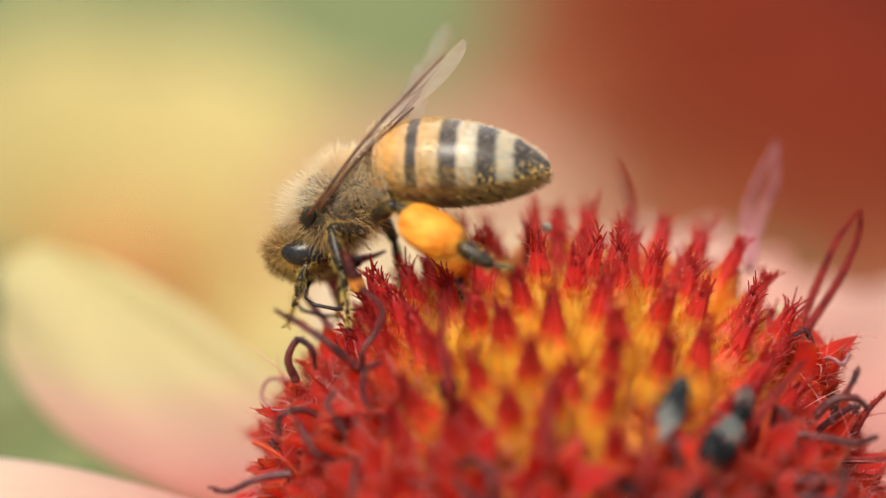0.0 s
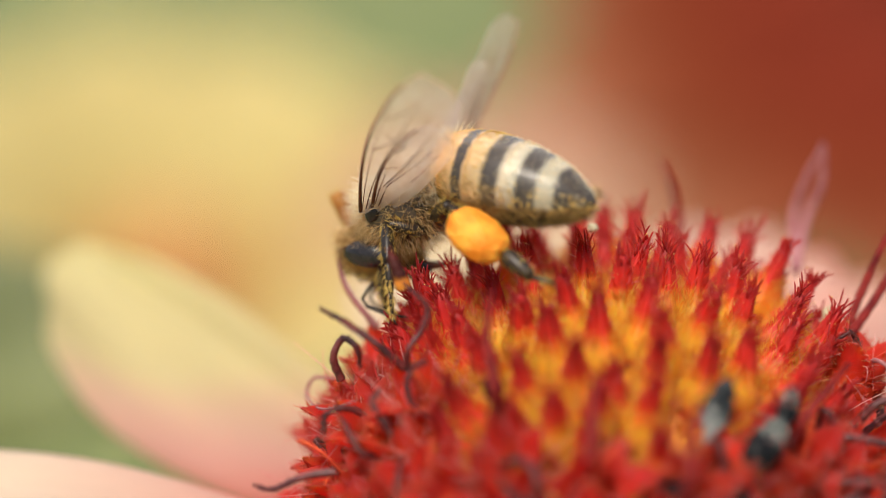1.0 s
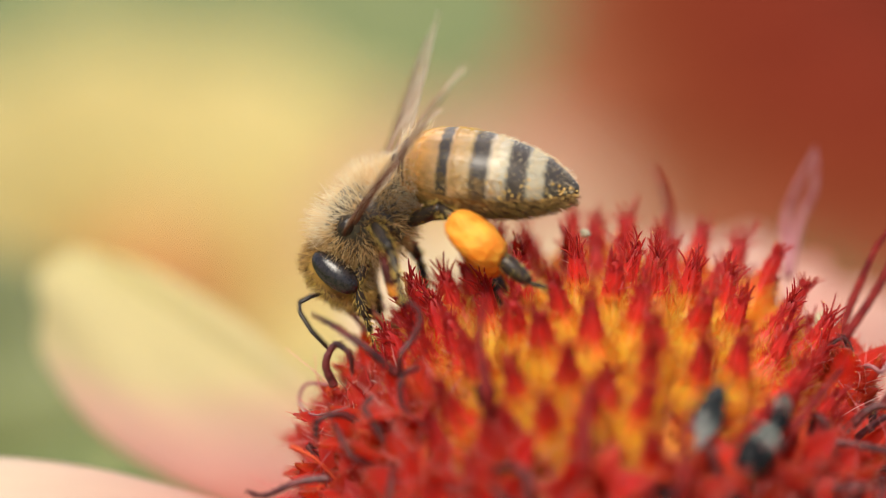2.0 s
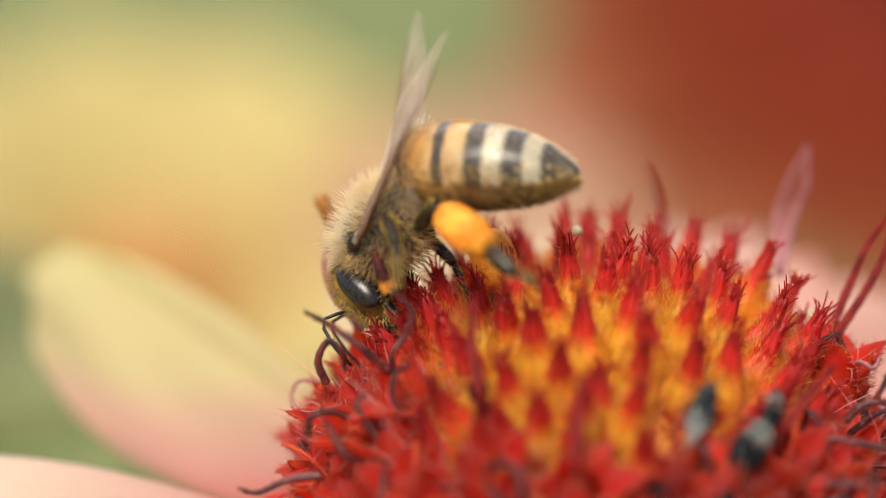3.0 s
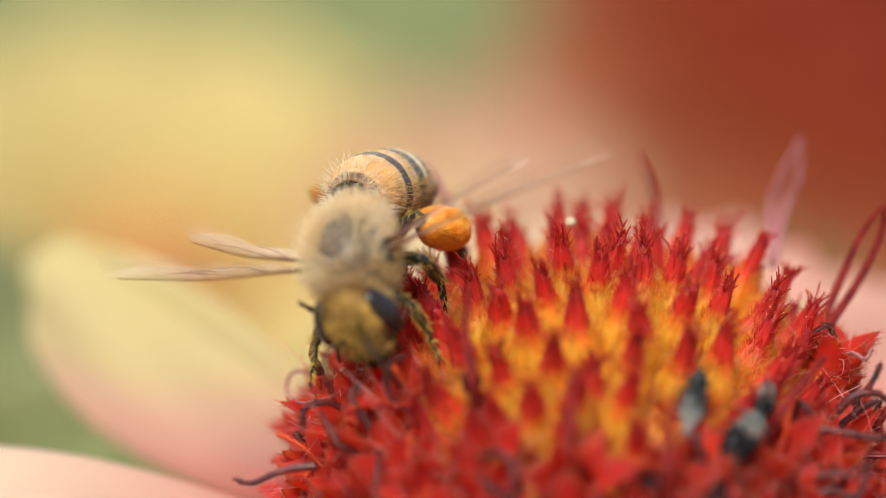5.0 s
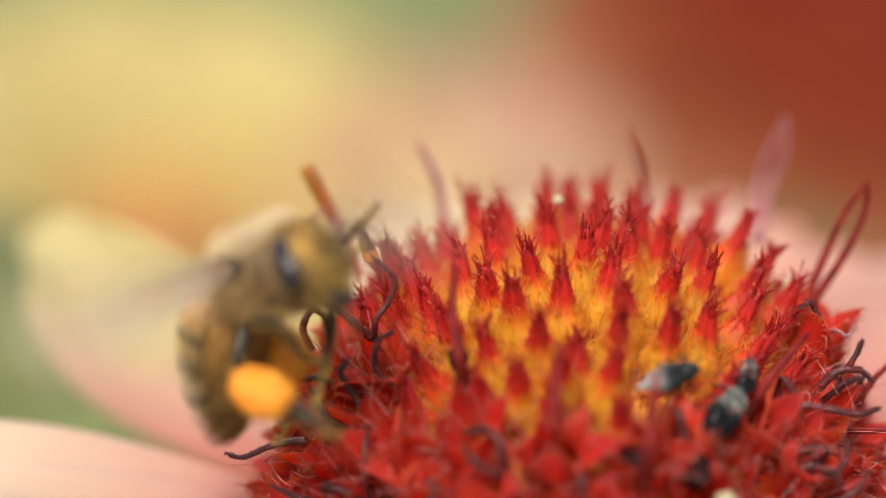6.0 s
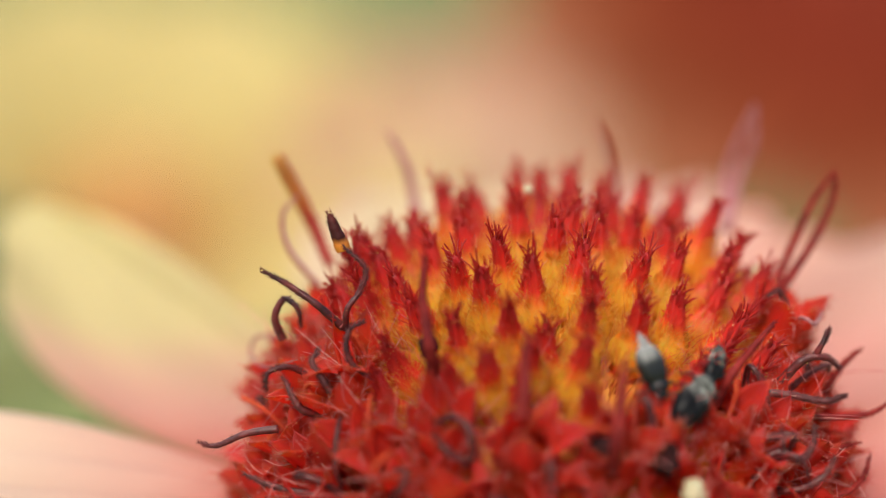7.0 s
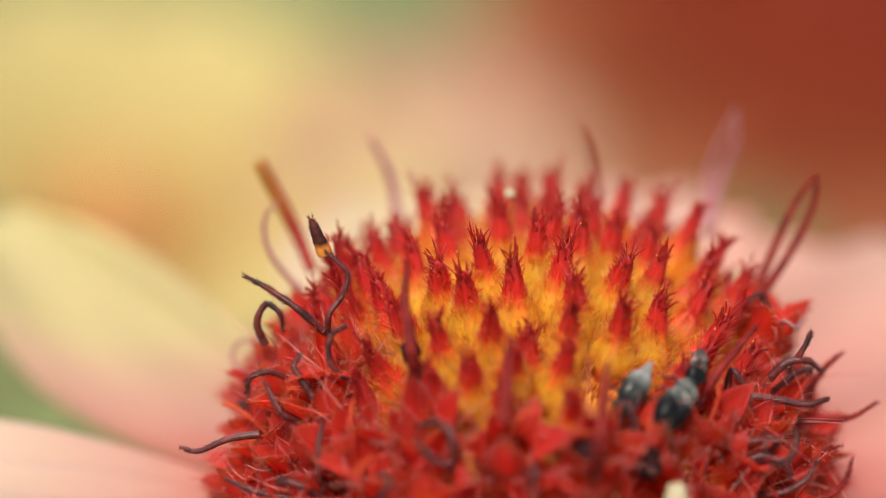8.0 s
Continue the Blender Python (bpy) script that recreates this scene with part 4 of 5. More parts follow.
g.hairs(np.stack([-s * A_LEN, r * np.sin(t), r * np.cos(t)], 1), np.stack([-np.ones(n) * 0.3, np.sin(t), np.cos(t)], 1) + q.normal(0, 0.2, (n, 3)), q.uniform(0.4, 0.8, n), 0.014)
n = 220
s, t = q.uniform(0.5, 1.0, n), q.uniform(1.3, 5.0, n)
r = np.array([abd_r(min(k, 0.99)) for k in s]) + 0.07
g.dust(np.stack([-s * A_LEN, r * 1.05 * np.sin(t), r * np.cos(t) - 0.25 * s * s], 1), 0.05, 2)
part("abdomen_hair", g, [M_FUZZ, M_GOLD, M_POLLEN_DUST, M_BROWNHAIR, M_AMBER], abdomen, "fine buff and golden hair")

# head: face towards +x, crown up
head = part("head", Geo().ball((0.1, 0, -0.08), (0.95, 1.5, 1.76), nu=32, nv=22, warp=lambda d: 1 - 0.42 * max(0, -d.z) * abs(d.y) + 0.04 * noise.noise(d * 4) + 0.02 * noise.noise(d * 9)), M_FACE, bee, "dark head dusted yellow with pollen")
for sd in (1, -1):
    g = Geo().ball((0.06, 0, 0), (0.62, 0.5, 1.2), nu=28, nv=22)
    part("eye", g, M_EYE, head, "glossy black compound eye", pose(-0.02 * MM, sd * 1.25 * MM, 0.2 * MM, sd * 14, 0, 0))
    g = Geo().tube([(0, 0, 0), (0.5, 0.25 * sd, 0.35), (1.0, 0.6 * sd, 0.55)], [0.07, 0.08, 0.07], 8)
    g.tube([(1.0, 0.6 * sd, 0.55), (1.3, 0.8 * sd, 0.25), (1.55, 1.0 * sd, -0.6), (1.65, 1.15 * sd, -1.7)], [0.06, 0.08, 0.08, 0.06], 8)
    part("antenna", g, M_SHELL, head, "thin black elbowed antenna", pose(0.98 * MM, sd * 0.3 * MM, -0.1 * MM))
    g = Geo().ball((0, 0, 0), (0.3, 0.28, 0.6), nu=14, nv=10)
    part("mandible", g, M_SHELL, head, "", pose(0.45 * MM, sd * 0.32 * MM, -1.72 * MM, sd * -18, -10, 0))
g = Geo().tube([(0.3, 0, -1.65), (0.35, 0, -2.2), (0.25, 0, -2.85), (0.05, 0, -3.4)], [0.3, 0.2, 0.13, 0.06], 8)
part("tongue", g, plain("tongue_skin", (0.16, 0.05, 0.02), (0.3, 0.1, 0.04), 900, rough=0.4), head, "brown tongue")
g = Geo()
fuzz(g, (0.1, 0, -0.08), (0.95, 1.38, 1.7), 1900, 0.4, 0.013, 5, lean=(0.1, 0, -0.35), keep=lambda d: (np.abs(d[:, 1]) < 0.6) & (d[:, 2] < 0.6), mat=1)
fuzz(g, (0.1, 0, -0.08), (0.95, 1.38, 1.7), 1500, 0.45, 0.013, 15, lean=(0.1, 0, -0.3), keep=lambda d: np.abs(d[:, 1]) < 0.7, mat=3)
fuzz(g, (0.0, 0, 0), (1.0, 1.35, 1.62), 2000, 0.5, 0.014, 9, lean=(0.3, 0, 0.1), keep=lambda d: d[:, 2] > 0.66, mat=3)
fuzz(g, (-0.3, 0, 0.2), (0.85, 1.3, 1.5), 2400, 0.6, 0.014, 6, keep=lambda d: (d[:, 0] < 0.1), mat=4)
q = np.random.default_rng(3)
d = q.normal(0, 1, (120, 3))
d /= np.linalg.norm(d, axis=1)[:, None]
d[:, 0] = np.abs(d[:, 0])
g.dust(d * np.array([1.15, 1.2, 1.5]), 0.045, 2)
part("face_hair", g, [M_FUZZ, M_GOLD, M_POLLEN_DUST, M_BROWNHAIR, M_AMBER], head, "golden face hair")


def bee_leg(name, side, joints, radii, seed, label):
    """One leg: femur, shin and foot as tapered joints with short bristles; it turns about its hip."""
    hip = Vector(joints[0])
    joints = [tuple(Vector(p) - hip) for p in joints]
    g, q = Geo(), np.random.default_rng(seed)
    for i in range(len(joints) - 1):
        a, b = Vector(joints[i]), Vector(joints[i + 1])
        r0, r1 = radii[i]
        pts = [a.lerp(b, k / 8) for k in range(9)]
        rr = [1.25 * (r0 + (r1 - r0) * k / 8) * (0.62 + 0.5 * math.sin(math.pi * (k + 0.8) / 9.6)) for k in range(9)]
        g.tube([tuple(p) for p in pts], rr, 10, 0)
        n = int(70 * (b - a).length)
        k = q.uniform(0.05, 1, n)
        t = (b - a).normalized()
        v = q.normal(0, 1, (n, 3))
        v -= np.outer(v @ np.array(t), np.array(t))
        v /= np.linalg.norm(v, axis=1)[:, None]
        g.hairs(np.array(a) + np.outer(k, np.array(b - a)) + v * (r0 + r1) * 0.45, v + np.array(t) * 0.9, q.uniform(0.18, 0.42, n), 0.014, 1)
    e, t = Vector(joints[-1]), (Vector(joints[-1]) - Vector(joints[-2])).normalized()
    for sd in (-1, 1):
        s = t.orthogonal().normalized() * sd
        g.tube([tuple(e - t * 0.05), tuple(e + t * 0.14 + s * 0.1), tuple(e + t * 0.2 + s * 0.2 - Vector((0, 0, 0.08)))], [0.05, 0.04, 0.01], 5)
    leg = part(name, g, [M_SHELL, M_GOLD], bee, label, Matrix.Translation(hip * MM))
    HIPS[name, side] = (leg, hip)
    return leg


HIPS = {}
for sd in (1, -1):
    bee_leg("front_leg", sd, [(1.0, 0.7 * sd, -1.1), (1.7, 1.25 * sd, -2.0), (2.0, 1.15 * sd, -3.3), (2.3, 0.9 * sd, -4.1), (2.6, 0.7 * sd, -4.7)], [(0.22, 0.17), (0.16, 0.18), (0.11, 0.08), (0.07, 0.05)], 20 + sd, "slim dark front leg")
    bee_leg("middle_leg", sd, [(-0.8, 1.1 * sd, -1.4), (0.0, 2.4 * sd, -1.1), (-0.1, 2.5 * sd, -2.9), (0.1, 2.2 * sd, -4.1), (0.4, 1.9 * sd, -5.1)], [(0.23, 0.2), (0.18, 0.22), (0.14, 0.11), (0.08, 0.05)], 30 + sd, "dark middle leg with golden hair")
    knee, ankle, hip = Vector((-3.1, 1.8 * sd, -1.0)), Vector((-4.9, 2.0 * sd, -3.6)), Vector((-1.5, 0.8 * sd, -1.2))
    hl = bee_leg("hind_leg", sd, [tuple(hip), tuple(knee), tuple(ankle), (-5.75, 1.95 * sd, -4.95), (-6.4, 1.8 * sd, -5.4)], [(0.26, 0.22), (0.2, 0.36), (0.3, 0.24), (0.1, 0.06)], 40 + sd, "flattened dark hind leg")

    def packed(d):
        """Long and blunt below, narrower at the knee, lumpy all over."""
        k = (abs(d.x) ** 2.7 + abs(d.y) ** 2.7 + abs(d.z) ** 2.7) ** (-1 / 2.7) * (1 - 0.22 * max(0, -d.z))
        return k * (1 + 0.06 * noise.noise(d * 1.7 + Vector((sd, 2, 5))) + 0.05 * noise.noise(d * 4) + 0.035 * noise.noise(d * 11) + 0.025 * noise.noise(d * 26))
    g = Geo().ball((0, 0, 0), (1.02, 0.8, 1.5), nu=64, nv=48, warp=packed)
    part("pollen_load", g, M_LOAD, hl, "rough orange pollen load", axes(knee.lerp(ankle, 0.57) - hip + Vector((0, 0.32 * sd, 0.0)), ankle - knee, (0, 1, 0)))


def wing_shape(length, width, foot, seed, fore=True):
    """A wing along x, its leading edge at +y, with raised veins."""
    nu, nv = 30, 9
    top = np.zeros((nu, nv, 3))

    def edge(s):
        lead = width * (0.12 + 0.26 * math.sin(math.pi * min(1, s * 0.9 + 0.05))) * (1 if s < 0.8 else math.sqrt(max(0, 1 - ((s - 0.8) / 0.2) ** 2)))
        trail = -width * (foot + (0.66 - foot) * math.sin(math.pi / 2 * min(1, s / 0.66)) ** 1.3) * (1 if s < 0.72 else math.sqrt(max(0, 1 - ((s - 0.72) / 0.28) ** 2)))
        return lead, trail
    for i in range(nu):
        s = i / (nu - 1)
        a, b = edge(s * 0.999)
        for j in range(nv):
            v = j / (nv - 1)
            y = a + (b - a) * v
            top[i, j] = (s * length, y, 0.12 * math.sin(s * 9 + v * 5 + seed) * (0.3 + v) + 0.25 * s * s)
    g = Geo().grid([list(map(tuple, r)) for r in top], closed=False)

    def vein(vs, s0, s1, r):
        pts = []
        for k in range(15):
            s = s0 + (s1 - s0) * k / 14
            v = vs[0] + (vs[1] - vs[0]) * k / 14 + vs[2] * math.sin(math.pi * k / 14)
            a, b = edge(s * 0.999)
            y = a + (b - a) * v
            pts.append((s * length, y, 0.12 * math.sin(s * 9 + v * 5 + seed) * (0.3 + v) + 0.25 * s * s))
        return Geo().tube(pts, [r * (1 - 0.5 * k / 14) for k in range(15)], 6)
    vs = [((0.0, 0.0, 0.0), 0.0, 0.9, 0.08), ((0.12, 0.05, 0.03), 0.02, 0.78, 0.022), ((0.3, 0.42, -0.04), 0.03, 0.86, 0.026), ((0.45, 0.78, 0.03), 0.03, 0.7, 0.024), ((0.1, 0.42, 0.05), 0.42, 0.62, 0.024), ((0.42, 0.62, 0.02), 0.45, 0.72, 0.022), ((0.08, 0.34, 0.03), 0.66, 0.76, 0.022), ((0.3, 0.55, 0.0), 0.3, 0.36, 0.022), ((0.62, 0.9, -0.03), 0.2, 0.55, 0.02), ((0.4, 0.16, 0.02), 0.52, 0.56, 0.022)]
    return g, [vein(*v) for v in (vs if fore else vs[:4])]


WINGS = {}
for name, ln, w, foot in (("fore_wing", 9.65, 3.1, 0.06), ("hind_wing", 6.4, 2.2, 0.2)):
    g, veins = wing_shape(ln, w, foot, 1, name == "fore_wing")
    me = g.mesh(name, [M_WING])
    vm = [v.mesh("vein", [M_VEIN]) for v in veins]
    for sd in (1, -1):
        ob = part(name, me, None, bee, "translucent smoky veined wing")
        WINGS[name, sd] = ob
        for v in vm:
            part("vein", v, None, ob)

# ---- small beetles on the lower florets ----
M_BEETLE = plain("beetle_shell", (0.008, 0.009, 0.01), (0.025, 0.028, 0.03), 2500, rough=0.4, spec=0.25)
M_BEETLE_GREY = plain("beetle_bloom", (0.02, 0.02, 0.018), (0.26, 0.27, 0.24), 2600, rough=0.7, spec=0.1)
M_PALEWING = plain("pale_wing", (0.34, 0.34, 0.33), (0.55, 0.54, 0.52), 900, rough=0.4, trans=0.5)
M_CASE = along("beetle_case", "X", -1.3, 0.6, [(0.0, (0.006, 0.006, 0.007)), (0.6, (0.01, 0.01, 0.011)), (0.78, (0.09, 0.09, 0.08)), (1.0, (0.34, 0.35, 0.31))], scale=4200, wob=0.8, rough=0.3, spec=0.1, tint=0.4)


# glossy black case; the grey towards its tail is sky reflection put into the colour
M_SHEEN_CASE = along("shiny_black_case", "X", -1.3, 0.6, [(0.0, (0.4, 0.41, 0.38)), (0.28, (0.16, 0.165, 0.155)), (0.5, (0.02, 0.022, 0.02)), (1.0, (0.01, 0.011, 0.01))], scale=3000, wob=0.3, rough=0.28, spec=0.3, tint=0.3)


def beetle(label, size, case, neck, winged=False):
    """A tiny oval beetle, head along x."""
    ob = tagged(new("beetle"), label, "beetle", "small beetles")
    k = size
    for sd in (1, -1):
        g = Geo().ball((-0.35 * k, sd * 0.15 * k, 0.25 * k), (0.95 * k, 0.46 * k, 0.44 * k), nu=22, nv=18, warp=lambda d: 1 - 0.1 * max(0, -d.x) + 0.01 * noise.noise(d * 9))
        part("wing_case", g, case, ob)
        if winged:
            g = Geo()
            g.grid([[(-(0.85 + 1.0 * s) * k, (sd * 0.1 * (1 - s) + v * 0.21 * (1 - s ** 2.2)) * k, (0.45 - 0.2 * s + 0.03 * math.cos(v * 2)) * k) for v in np.linspace(-1, 1, 7)] for s in np.linspace(0, 1, 9)], closed=False)
            part("wing", g, M_PALEWING, ob, "pale translucent wing tip")
    part("pronotum", Geo().ball((0.6 * k, 0, 0.25 * k), (0.36 * k, 0.46 * k, 0.36 * k), nu=18, nv=12), neck, ob, "domed neck shield")
    part("head", Geo().ball((0.95 * k, 0, 0.2 * k), (0.22 * k, 0.28 * k, 0.22 * k), nu=14, nv=10), M_BEETLE, ob)
    for sd in (1, -1):
        part("antenna", Geo().tube([(1.05 * k, 0.1 * sd * k, 0.25 * k), (1.3 * k, 0.3 * sd * k, 0.35 * k), (1.5 * k, 0.35 * sd * k, 0.3 * k)], [0.03 * k, 0.025 * k, 0.04 * k], 6), M_BEETLE, ob)
        for x in (0.6, 0.1, -0.4):
            part("leg", Geo().tube([(x * k, 0.25 * sd * k, 0.1 * k), ((x + 0.05) * k, 0.65 * sd * k, 0.2 * k), ((x - 0.05) * k, 0.85 * sd * k, -0.25 * k)], [0.06 * k, 0.05 * k, 0.03 * k], 6), M_BEETLE, ob)
    return ob


walker = beetle("tiny glossy black beetle with pale wing tips, walking on florets", 0.95, M_SHEEN_CASE, M_BEETLE, True)
sitter = beetle("tiny black beetle dusted grey, sitting between florets", 1.15, M_CASE, M_BEETLE_GREY)
sitter.matrix_basis = axes((6.0, -7.8, 8.5), (0.5, -0.75, 0.55), (0.75, 0.35, 0.75))
third = beetle("tiny grey beetle half hidden behind a style", 0.7, M_CASE, M_BEETLE_GREY)
third.matrix_basis = axes((6.9, -6.4, 9.5), (0.5, -0.65, 0.6), (0.5, 0.1, 0.8))

# ---- where the bee goes: time, place (mm), heading, nose-down pitch, roll; then the turn of its parts ----
BEE_ROWS = [
    (0.0, -9.52, 1.10, 15.02, 161, 39, -3), (0.3, -9.54, 1.36, 14.61, 162, 41, -3), (0.5, -8.98, 1.53, 15.67, 156, 31, 2), (0.7, -9.01, 1.47, 15.49, 154, 31, 2),
    (0.9, -8.71, 2.03, 14.61, 152, 41, 1), (1.2, -8.67, 2.28, 14.68, 152, 41, 0), (2.3, -10.10, 0.54, 14.65, 186, 47, 10), (2.5, -9.86, 0.36, 14.48, 183, 52, 8),
    (3.0, -8.79, -0.06, 14.36, 169, 57, 9), (3.3, -9.14, 0.08, 14.84, 175, 52, 11), (3.5, -11.21, -0.62, 15.58, 189, 25, 7), (3.6, -11.40, -1.21, 14.57, 196, 42, 9),
    (3.8, -11.21, -0.12, 16.23, 231, 20, 10), (4.0, -10.23, -0.38, 17.09, 246, 15, 19), (4.2, -8.64, -1.47, 16.61, 270, 19, 20), (4.5, -9.23, -3.87, 15.02, 275, 35, 34),
    (4.7, -9.68, -4.36, 14.83, 271, 31, 31), (5.2, -9.05, -1.65, 13.49, 268, 24, 14), (5.5, -7.29, -0.41, 16.72, 264, 0, 0), (5.8, -5.80, -3.62, 20.39, 283, -33, -4),
    (5.9, -5.90, -3.59, 21.63, 272, -26, -5), (6.0, -11.94, -8.93, 14.32, 321, -40, 0), (6.1, -9.27, -8.06, 17.75, 337, -32, -2),
    (6.2, -7.83, -8.56, 18.75, 328, -15, -2), (6.3, -6.46, -16.04, 15.09, 329, -24, -9), (6.4, -0.96, -26.94, 18.93, 325, -33, 1),
    (6.5, -2.04, -30.71, 23.94, 300, -20, 0), (6.6, -5.33, -27.66, 27.62, 285, -12, 0), (6.7, -7.25, -30.60, 33.23, 285, 0, 0), (6.9, -8.23, -35.44, 42.10, 300, 0, 0),
    (8.0, -40.00, -30.00, 120.00, 320, 0, 0),
]
# pitch, yaw and lift of the abdomen at the waist
ABDOMEN = [
    (0.0, -36, 14, 0), (0.3, -35, 8, 0), (0.5, -34, 12, 0), (0.7, -45, 25, 0), (0.9, -46, 10, 0), (1.2, -38, 1, 0), (2.3, -51, 0, 0.4), (2.5, -52, 1, 0.5),
    (3.0, -53, 9, 0.6), (3.3, -42, 6, 0.4), (3.5, -36, 0, 0), (3.6, -44, -2, 0), (3.8, -26, -23, 0), (4.0, -47, -31, 0), (4.2, -55, -28, 0), (4.5, -57, -21, 0),
    (4.7, -51, -18, 0), (5.2, -30, 0, 0), (5.5, -10, 0, 0), (5.8, 4, 0, 0), (5.9, -6, 0, 0), (6.0, -38, -6, 0), (6.1, -21, -4, 0), (6.2, -21, -7, 0), (6.3, -26, 0, 0),
    (6.4, -3, -11, 0), (6.5, -10, 0, 0), (6.6, 0, 0, 0), (6.7, 0, 0, 0), (6.9, 0, 0, 0), (8.0, 0, 0, 0),
]
HEAD = [
    (0.0, 56, 46), (0.3, 54, 46), (0.5, 66, 46), (0.7, 55, 46), (0.9, 52, 30), (1.2, 52, 30), (2.3, -3, 15), (2.5, -3, 17), (3.0, -2, 23), (3.3, 2, 15), (3.5, 29, -20),
    (3.6, 25, -9), (3.8, 2, 14), (4.0, 9, 12), (4.2, -20, -17), (4.5, -18, -4), (4.7, -14, 0), (5.2, 0, 0), (5.5, -10, 0), (5.8, 17, 4), (5.9, 11, -3), (6.0, -3, 3),
    (6.1, 2, 8), (6.2, 1, 6), (6.3, 11, 6), (6.4, -8, 2), (6.5, 0, 0), (6.6, 0, 0), (6.7, 0, 0), (6.9, 0, 0), (8.0, 0, 0),
]
HIND_LEGS = {
    1: [(0.0, -8, 3), (0.3, -12, -1), (0.5, -7, -5), (0.7, -5, -13), (0.9, -13, 0), (1.2, -12, 5), (2.3, -31, 13), (2.5, -34, 19), (3.0, -30, 23), (3.3, -29, 24), (3.5, -3, -1), (3.6, -16, 6), (3.8, -12, 6), (4.0, -22, 0), (4.2, -22, -4), (4.5, -31, -4), (4.7, -23, -1), (5.2, -10, 0), (5.5, 10, 0), (5.8, 31, 4), (5.9, 3, 7), (6.0, 0, 0), (6.1, -10, 0), (6.2, -20, 0), (6.3, -8, 0), (6.4, 0, 0), (6.5, 10, 0), (6.6, 10, 0), (6.7, 10, 0), (6.9, 10, 0), (8.0, 10, 0)],
    -1: [(0.0, -58, 0), (0.3, -58, 0), (0.5, -55, 0), (0.7, -52, 0), (0.8, -38, 0), (0.9, 46, 0), (1.0, 12, 0), (1.2, -2, 0), (2.3, -66, -13), (2.5, -68, -19), (3.0, -86, -23), (3.3, -76, -24), (3.5, -28, 1), (3.6, -38, -6), (3.8, -12, -6), (4.0, -22, 0), (4.2, -22, 4), (4.5, -31, 4), (4.7, -23, 1), (5.2, -30, 0), (5.5, -10, 0), (5.8, 41, -12), (5.9, 4, -12), (6.0, -74, 0), (6.1, -29, -3), (6.2, -28, -5), (6.3, -11, -5), (6.4, -20, 0), (6.5, -10, 0), (6.6, -10, 0), (6.7, -10, 0), (6.9, -10, 0), (8.0, -10, 0)],
}
# turn of the front and middle legs about their hips
LEGS = {
    ("front_leg", 1): [(0.0, 34, -34, -18), (0.3, 22, -32, -36), (0.5, 23, -7, -9), (0.7, 16, -24, -25), (3.5, 14, 7, -19), (3.6, 10, -25, -51), (3.8, 5, 4, 11), (4.0, -9, 50, 19), (4.2, -7, -3, 25), (4.5, -9, 9, 19), (4.7, -3, 12, 25), (6.0, 22, -85, 24), (6.1, 29, -60, 0), (6.6, 0, 30, 0), (8.0, 0, 30, 0)],
    ("front_leg", -1): [(0.0, -12, -20, 15), (4.0, -10, -10, 0), (4.2, -21, -27, -18), (4.5, -21, -60, -4), (4.7, -22, -40, -11), (5.8, -39, -6, -28), (5.9, 7, 34, 9), (6.0, 53, -60, 21), (6.2, -2, -3, 46), (6.6, 0, 30, 0), (8.0, 0, 30, 0)],
    ("middle_leg", 1): [(0.0, 22, -17, 5), (0.3, 22, -18, 3), (0.5, 7, -11, 12), (0.7, 9, -9, 7), (0.9, 22, -19, -7), (1.2, 45, 8, 0), (1.8, 42, -10, 14), (2.5, 37, -28, 29), (3.0, 36, -37, 39), (3.3, 23, -34, 40), (3.5, 31, 7, 23), (3.6, 56, -7, 17), (3.8, 16, -57, 30), (4.0, 14, 36, 55), (4.2, 22, 22, 60), (4.5, 4, -16, 8), (4.7, 1, -11, 16), (5.8, -30, 30, -30), (6.6, 0, 30, 0), (8.0, 0, 30, 0)],
    ("middle_leg", -1): [(0.0, 0, -15, 0), (4.0, 0, -10, 0), (4.2, -32, 35, -5), (6.0, 51, -9, 46), (6.1, 36, 26, 5), (6.2, 26, 27, 3), (6.6, 0, 30, 0), (8.0, 0, 30, 0)],
}


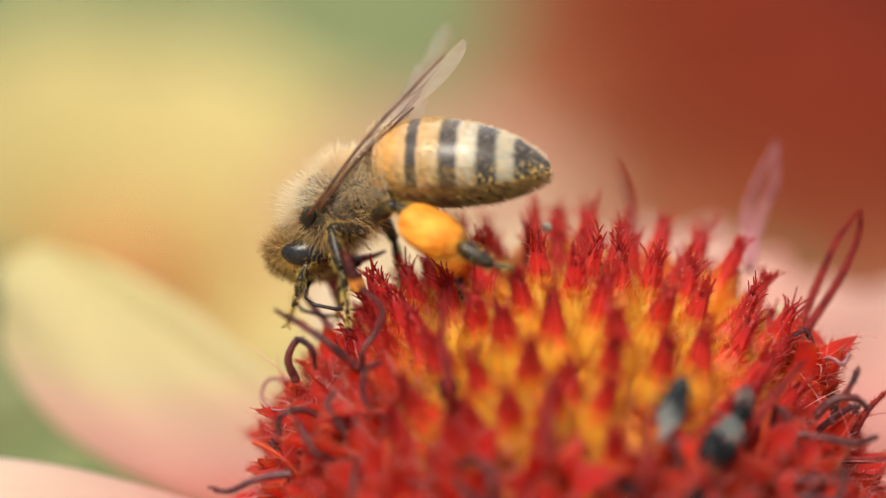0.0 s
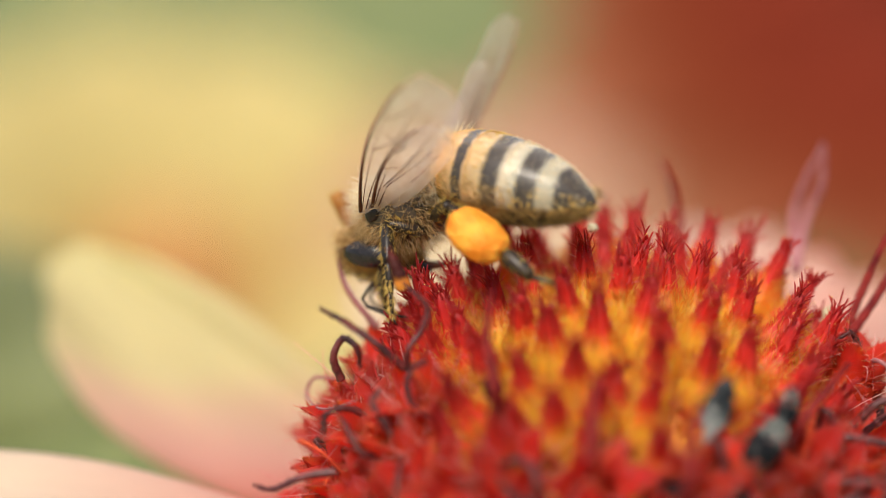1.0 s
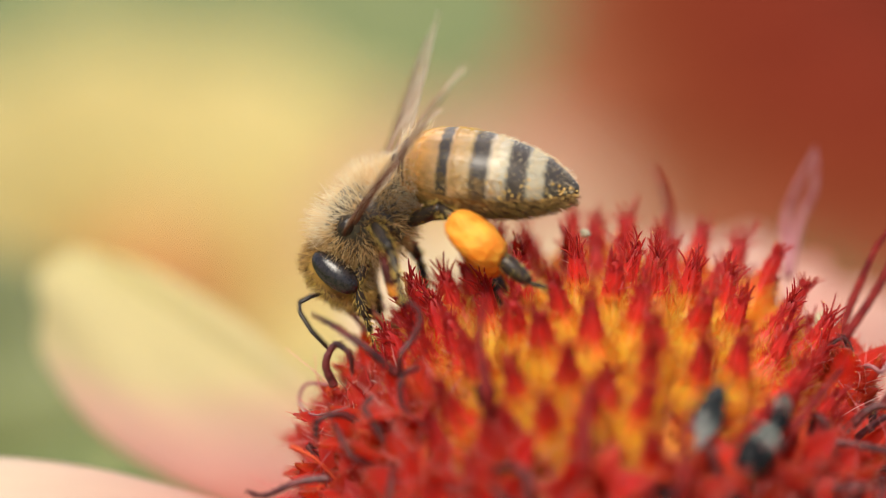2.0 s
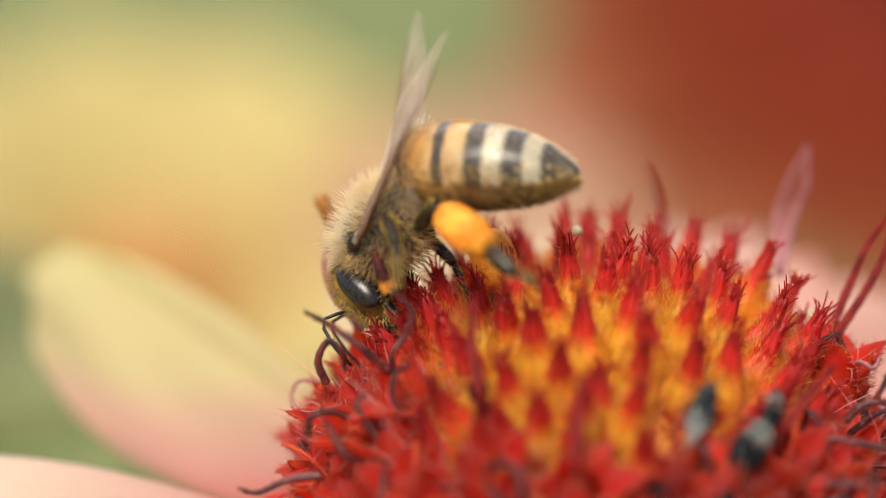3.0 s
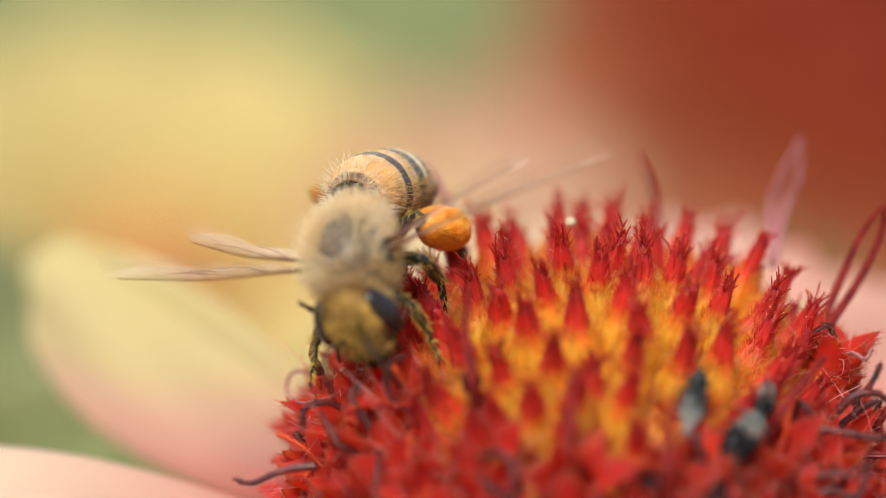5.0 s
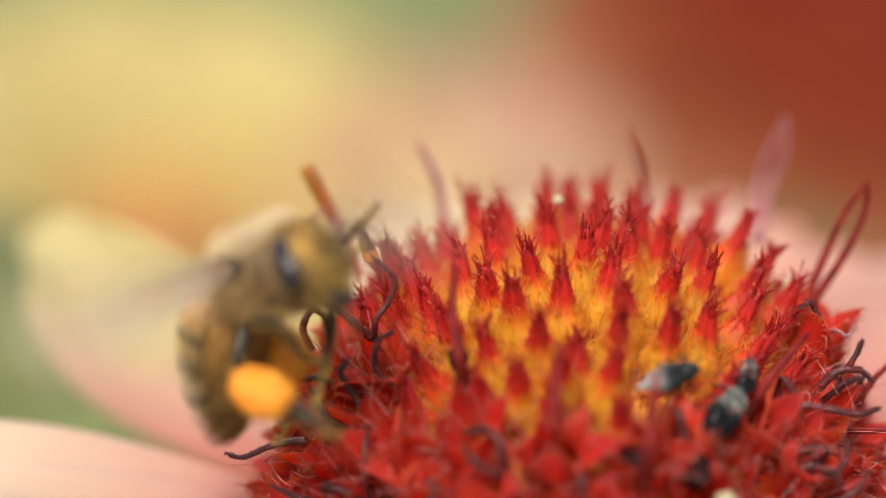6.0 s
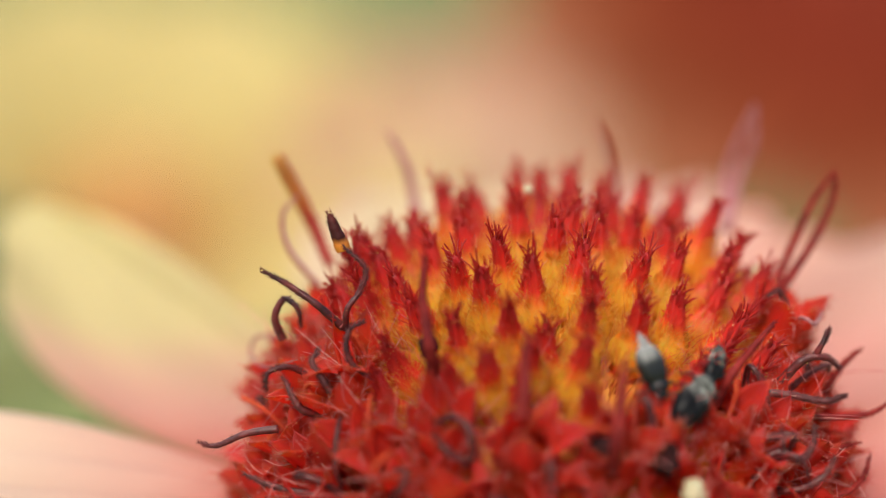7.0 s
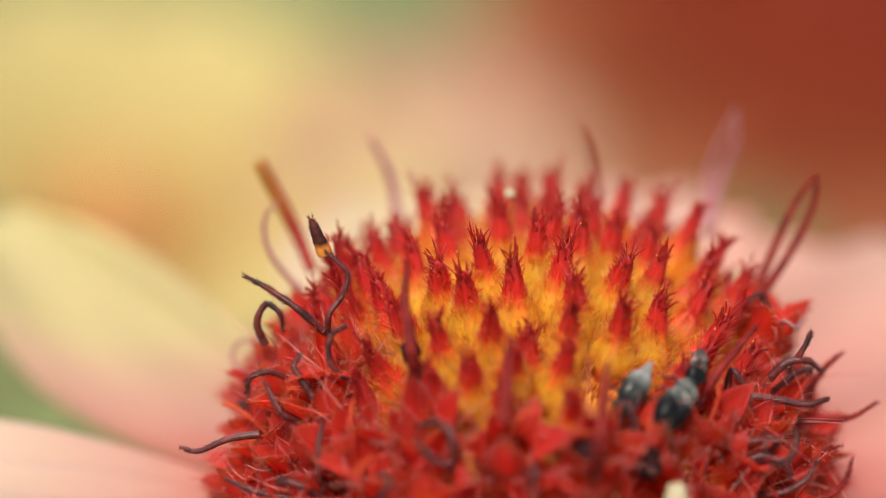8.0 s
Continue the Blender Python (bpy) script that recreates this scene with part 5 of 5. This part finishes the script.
# span and leading edge of the wings, left (1) and right (-1), in the bee's space
WING_ROWS = {
    1: [(0.0, (-0.88, -0.41, 0.23), (-0.36, 0.9, 0.24)),
        (0.3, (-0.88, -0.41, 0.25), (-0.36, 0.91, 0.23)),
        (0.5, (-0.85, -0.46, 0.26), (-0.42, 0.89, 0.19)),
        (0.7, (-0.83, -0.48, 0.29), (-0.45, 0.88, 0.17)),
        (0.8, (-0.9, 0.36, 0.25), (0.43, 0.57, 0.7)),
        (0.9, (-0.9, 0.36, 0.25), (0.43, 0.57, 0.7)),
        (1.2, (-0.88, 0.36, 0.31), (0.47, 0.58, 0.67)),
        (2.3, (-0.96, 0.24, 0.17), (0.17, 0.93, -0.33)),
        (2.5, (-0.98, 0.1, 0.15), (0.05, 0.94, -0.34)),
        (3.0, (-0.98, 0.01, 0.2), (-0.09, 0.88, -0.47)),
        (3.3, (-0.99, 0.07, 0.14), (-0.01, 0.88, -0.48)),
        (3.5, (-0.88, 0.28, 0.38), (0.23, 0.96, -0.19)),
        (3.6, (-0.9, 0.27, 0.35), (0.23, 0.96, -0.14)),
        (3.8, (-0.97, 0.1, 0.24), (0.14, 0.98, 0.15)),
        (4.0, (-0.96, 0.04, 0.26), (0.12, 0.95, 0.3)),
        (4.2, (-0.91, 0.32, 0.27), (0.34, 0.94, 0.03)),
        (4.5, (-0.98, 0.15, 0.15), (0.13, 0.98, -0.12)),
        (4.7, (-0.96, 0.02, 0.29), (-0.01, 0.99, -0.13))],
    -1: [(0.0, (-0.49, -0.84, 0.23), (0.73, -0.54, -0.41)),
        (0.3, (-0.51, -0.83, 0.25), (0.72, -0.56, -0.41)),
        (0.5, (-0.41, -0.86, 0.29), (0.77, -0.5, -0.39)),
        (0.7, (-0.36, -0.87, 0.34), (0.78, -0.48, -0.4)),
        (0.8, (-0.46, -0.78, 0.43), (0.61, -0.62, -0.49)),
        (0.9, (-0.46, -0.78, 0.43), (0.61, -0.62, -0.49)),
        (1.2, (-0.44, -0.79, 0.44), (0.59, -0.62, -0.52)),
        (2.3, (-0.8, -0.5, 0.33), (0.56, -0.82, 0.12)),
        (2.5, (-0.71, -0.64, 0.31), (0.7, -0.71, 0.13)),
        (3.0, (-0.65, -0.54, 0.54), (0.74, -0.62, 0.26)),
        (3.3, (-0.65, -0.64, 0.41), (0.75, -0.62, 0.23)),
        (3.5, (-0.83, -0.51, 0.21), (0.51, -0.86, -0.06)),
        (3.6, (-0.86, -0.49, 0.16), (0.49, -0.87, -0.06)),
        (3.8, (-0.97, -0.14, 0.17), (0.21, -0.87, 0.45)),
        (4.0, (-0.88, -0.48, 0.05), (0.48, -0.85, 0.23)),
        (4.2, (-0.84, -0.44, 0.31), (0.36, -0.89, -0.29)),
        (4.5, (-0.91, -0.38, 0.14), (0.39, -0.92, 0.0)),
        (4.7, (-0.9, -0.37, 0.21), (0.38, -0.92, -0.01))],
}


def motions():
    """The bee forages, turns, takes off and flies out past the camera; one beetle walks."""
    walk(bee, [(t, pose(x * MM, y * MM, z * MM, ro, pi, ya)) for t, x, y, z, ya, pi, ro in BEE_ROWS])
    walk(abdomen, [(t, Matrix.Translation((WAIST + Vector((-0.83, 0, 0.55)) * up) * MM) @ pose(0, 0, 0, 0, a, b)) for t, a, b, up in ABDOMEN])
    walk(head, [(t, Matrix.Translation(NECK * MM) @ pose(0, 0, 0, 0, a, b)) for t, a, b in HEAD])
    for sd, rows in HIND_LEGS.items():
        ob, o = HIPS["hind_leg", sd]
        walk(ob, [(t, Matrix.Translation(o * MM) @ pose(0, 0, 0, b, a, 0)) for t, a, b in rows])
    for key, rows in LEGS.items():
        ob, o = HIPS[key]
        walk(ob, [(t, Matrix.Translation(o * MM) @ pose(0, 0, 0, a, b, c)) for t, a, b, c in rows])

    def wing(root, span, lead):
        x = Vector(span).normalized()
        y = Vector(lead)
        y = (y - x * y.dot(x)).normalized()
        m = Matrix((x, y, x.cross(y))).transposed().to_4x4()
        m.translation = mm(*root)
        return m

    for (name, sd), ob in WINGS.items():
        fore = name == "fore_wing"
        root = (0.4 if fore else -0.1, 1.8 * sd, 0.4 if fore else 0.35)
        out = []
        for t, span, lead in WING_ROWS[sd]:
            s, l = Vector(span), Vector(lead)
            if not fore:
                s = s.normalized() - l.normalized() * 0.12
            out.append((t, wing(root, s, l)))
        for k in range(0, 91):
            a = radians(50 * math.sin(2 * math.pi / 3 * k) + 4)
            s = Vector((-0.18 if fore else -0.42, sd * math.cos(a), math.sin(a)))
            out.append((5.0 + k / 30, wing(root, s, (0.75, 0, 0.65))))
        walk(ob, out)

    beetle_rows = [
        (0.0, (4.2, -7.4, 9.9), (0.45, 0.1, 0.9)), (4.5, (4.1, -7.4, 9.8), (0.45, 0.1, 0.9)), (5.2, (4.1, -7.3, 10.0), (0.3, 0.1, 0.9)), (5.8, (4.0, -7.3, 10.1), (0.75, 0.1, 0.6)),
        (6.1, (3.9, -7.4, 9.7), (0.95, 0.0, 0.25)), (6.5, (3.6, -7.4, 9.8), (1.0, 0.0, -0.1)), (6.8, (4.0, -7.4, 9.9), (0.7, 0.0, -0.7)), (7.0, (4.4, -7.5, 9.5), (0.2, 0.0, -0.95)), (7.2, (4.2, -7.5, 9.7), (-0.2, -0.2, -0.95)),
        (7.5, (4.2, -7.6, 9.3), (-0.5, -0.2, -0.8)), (8.0, (4.2, -7.8, 8.8), (-0.55, -0.2, -0.75))]
    walk(walker, [(t, axes(p, (0.3, -0.8, 0.5), d)) for t, p, d in beetle_rows])


motions()
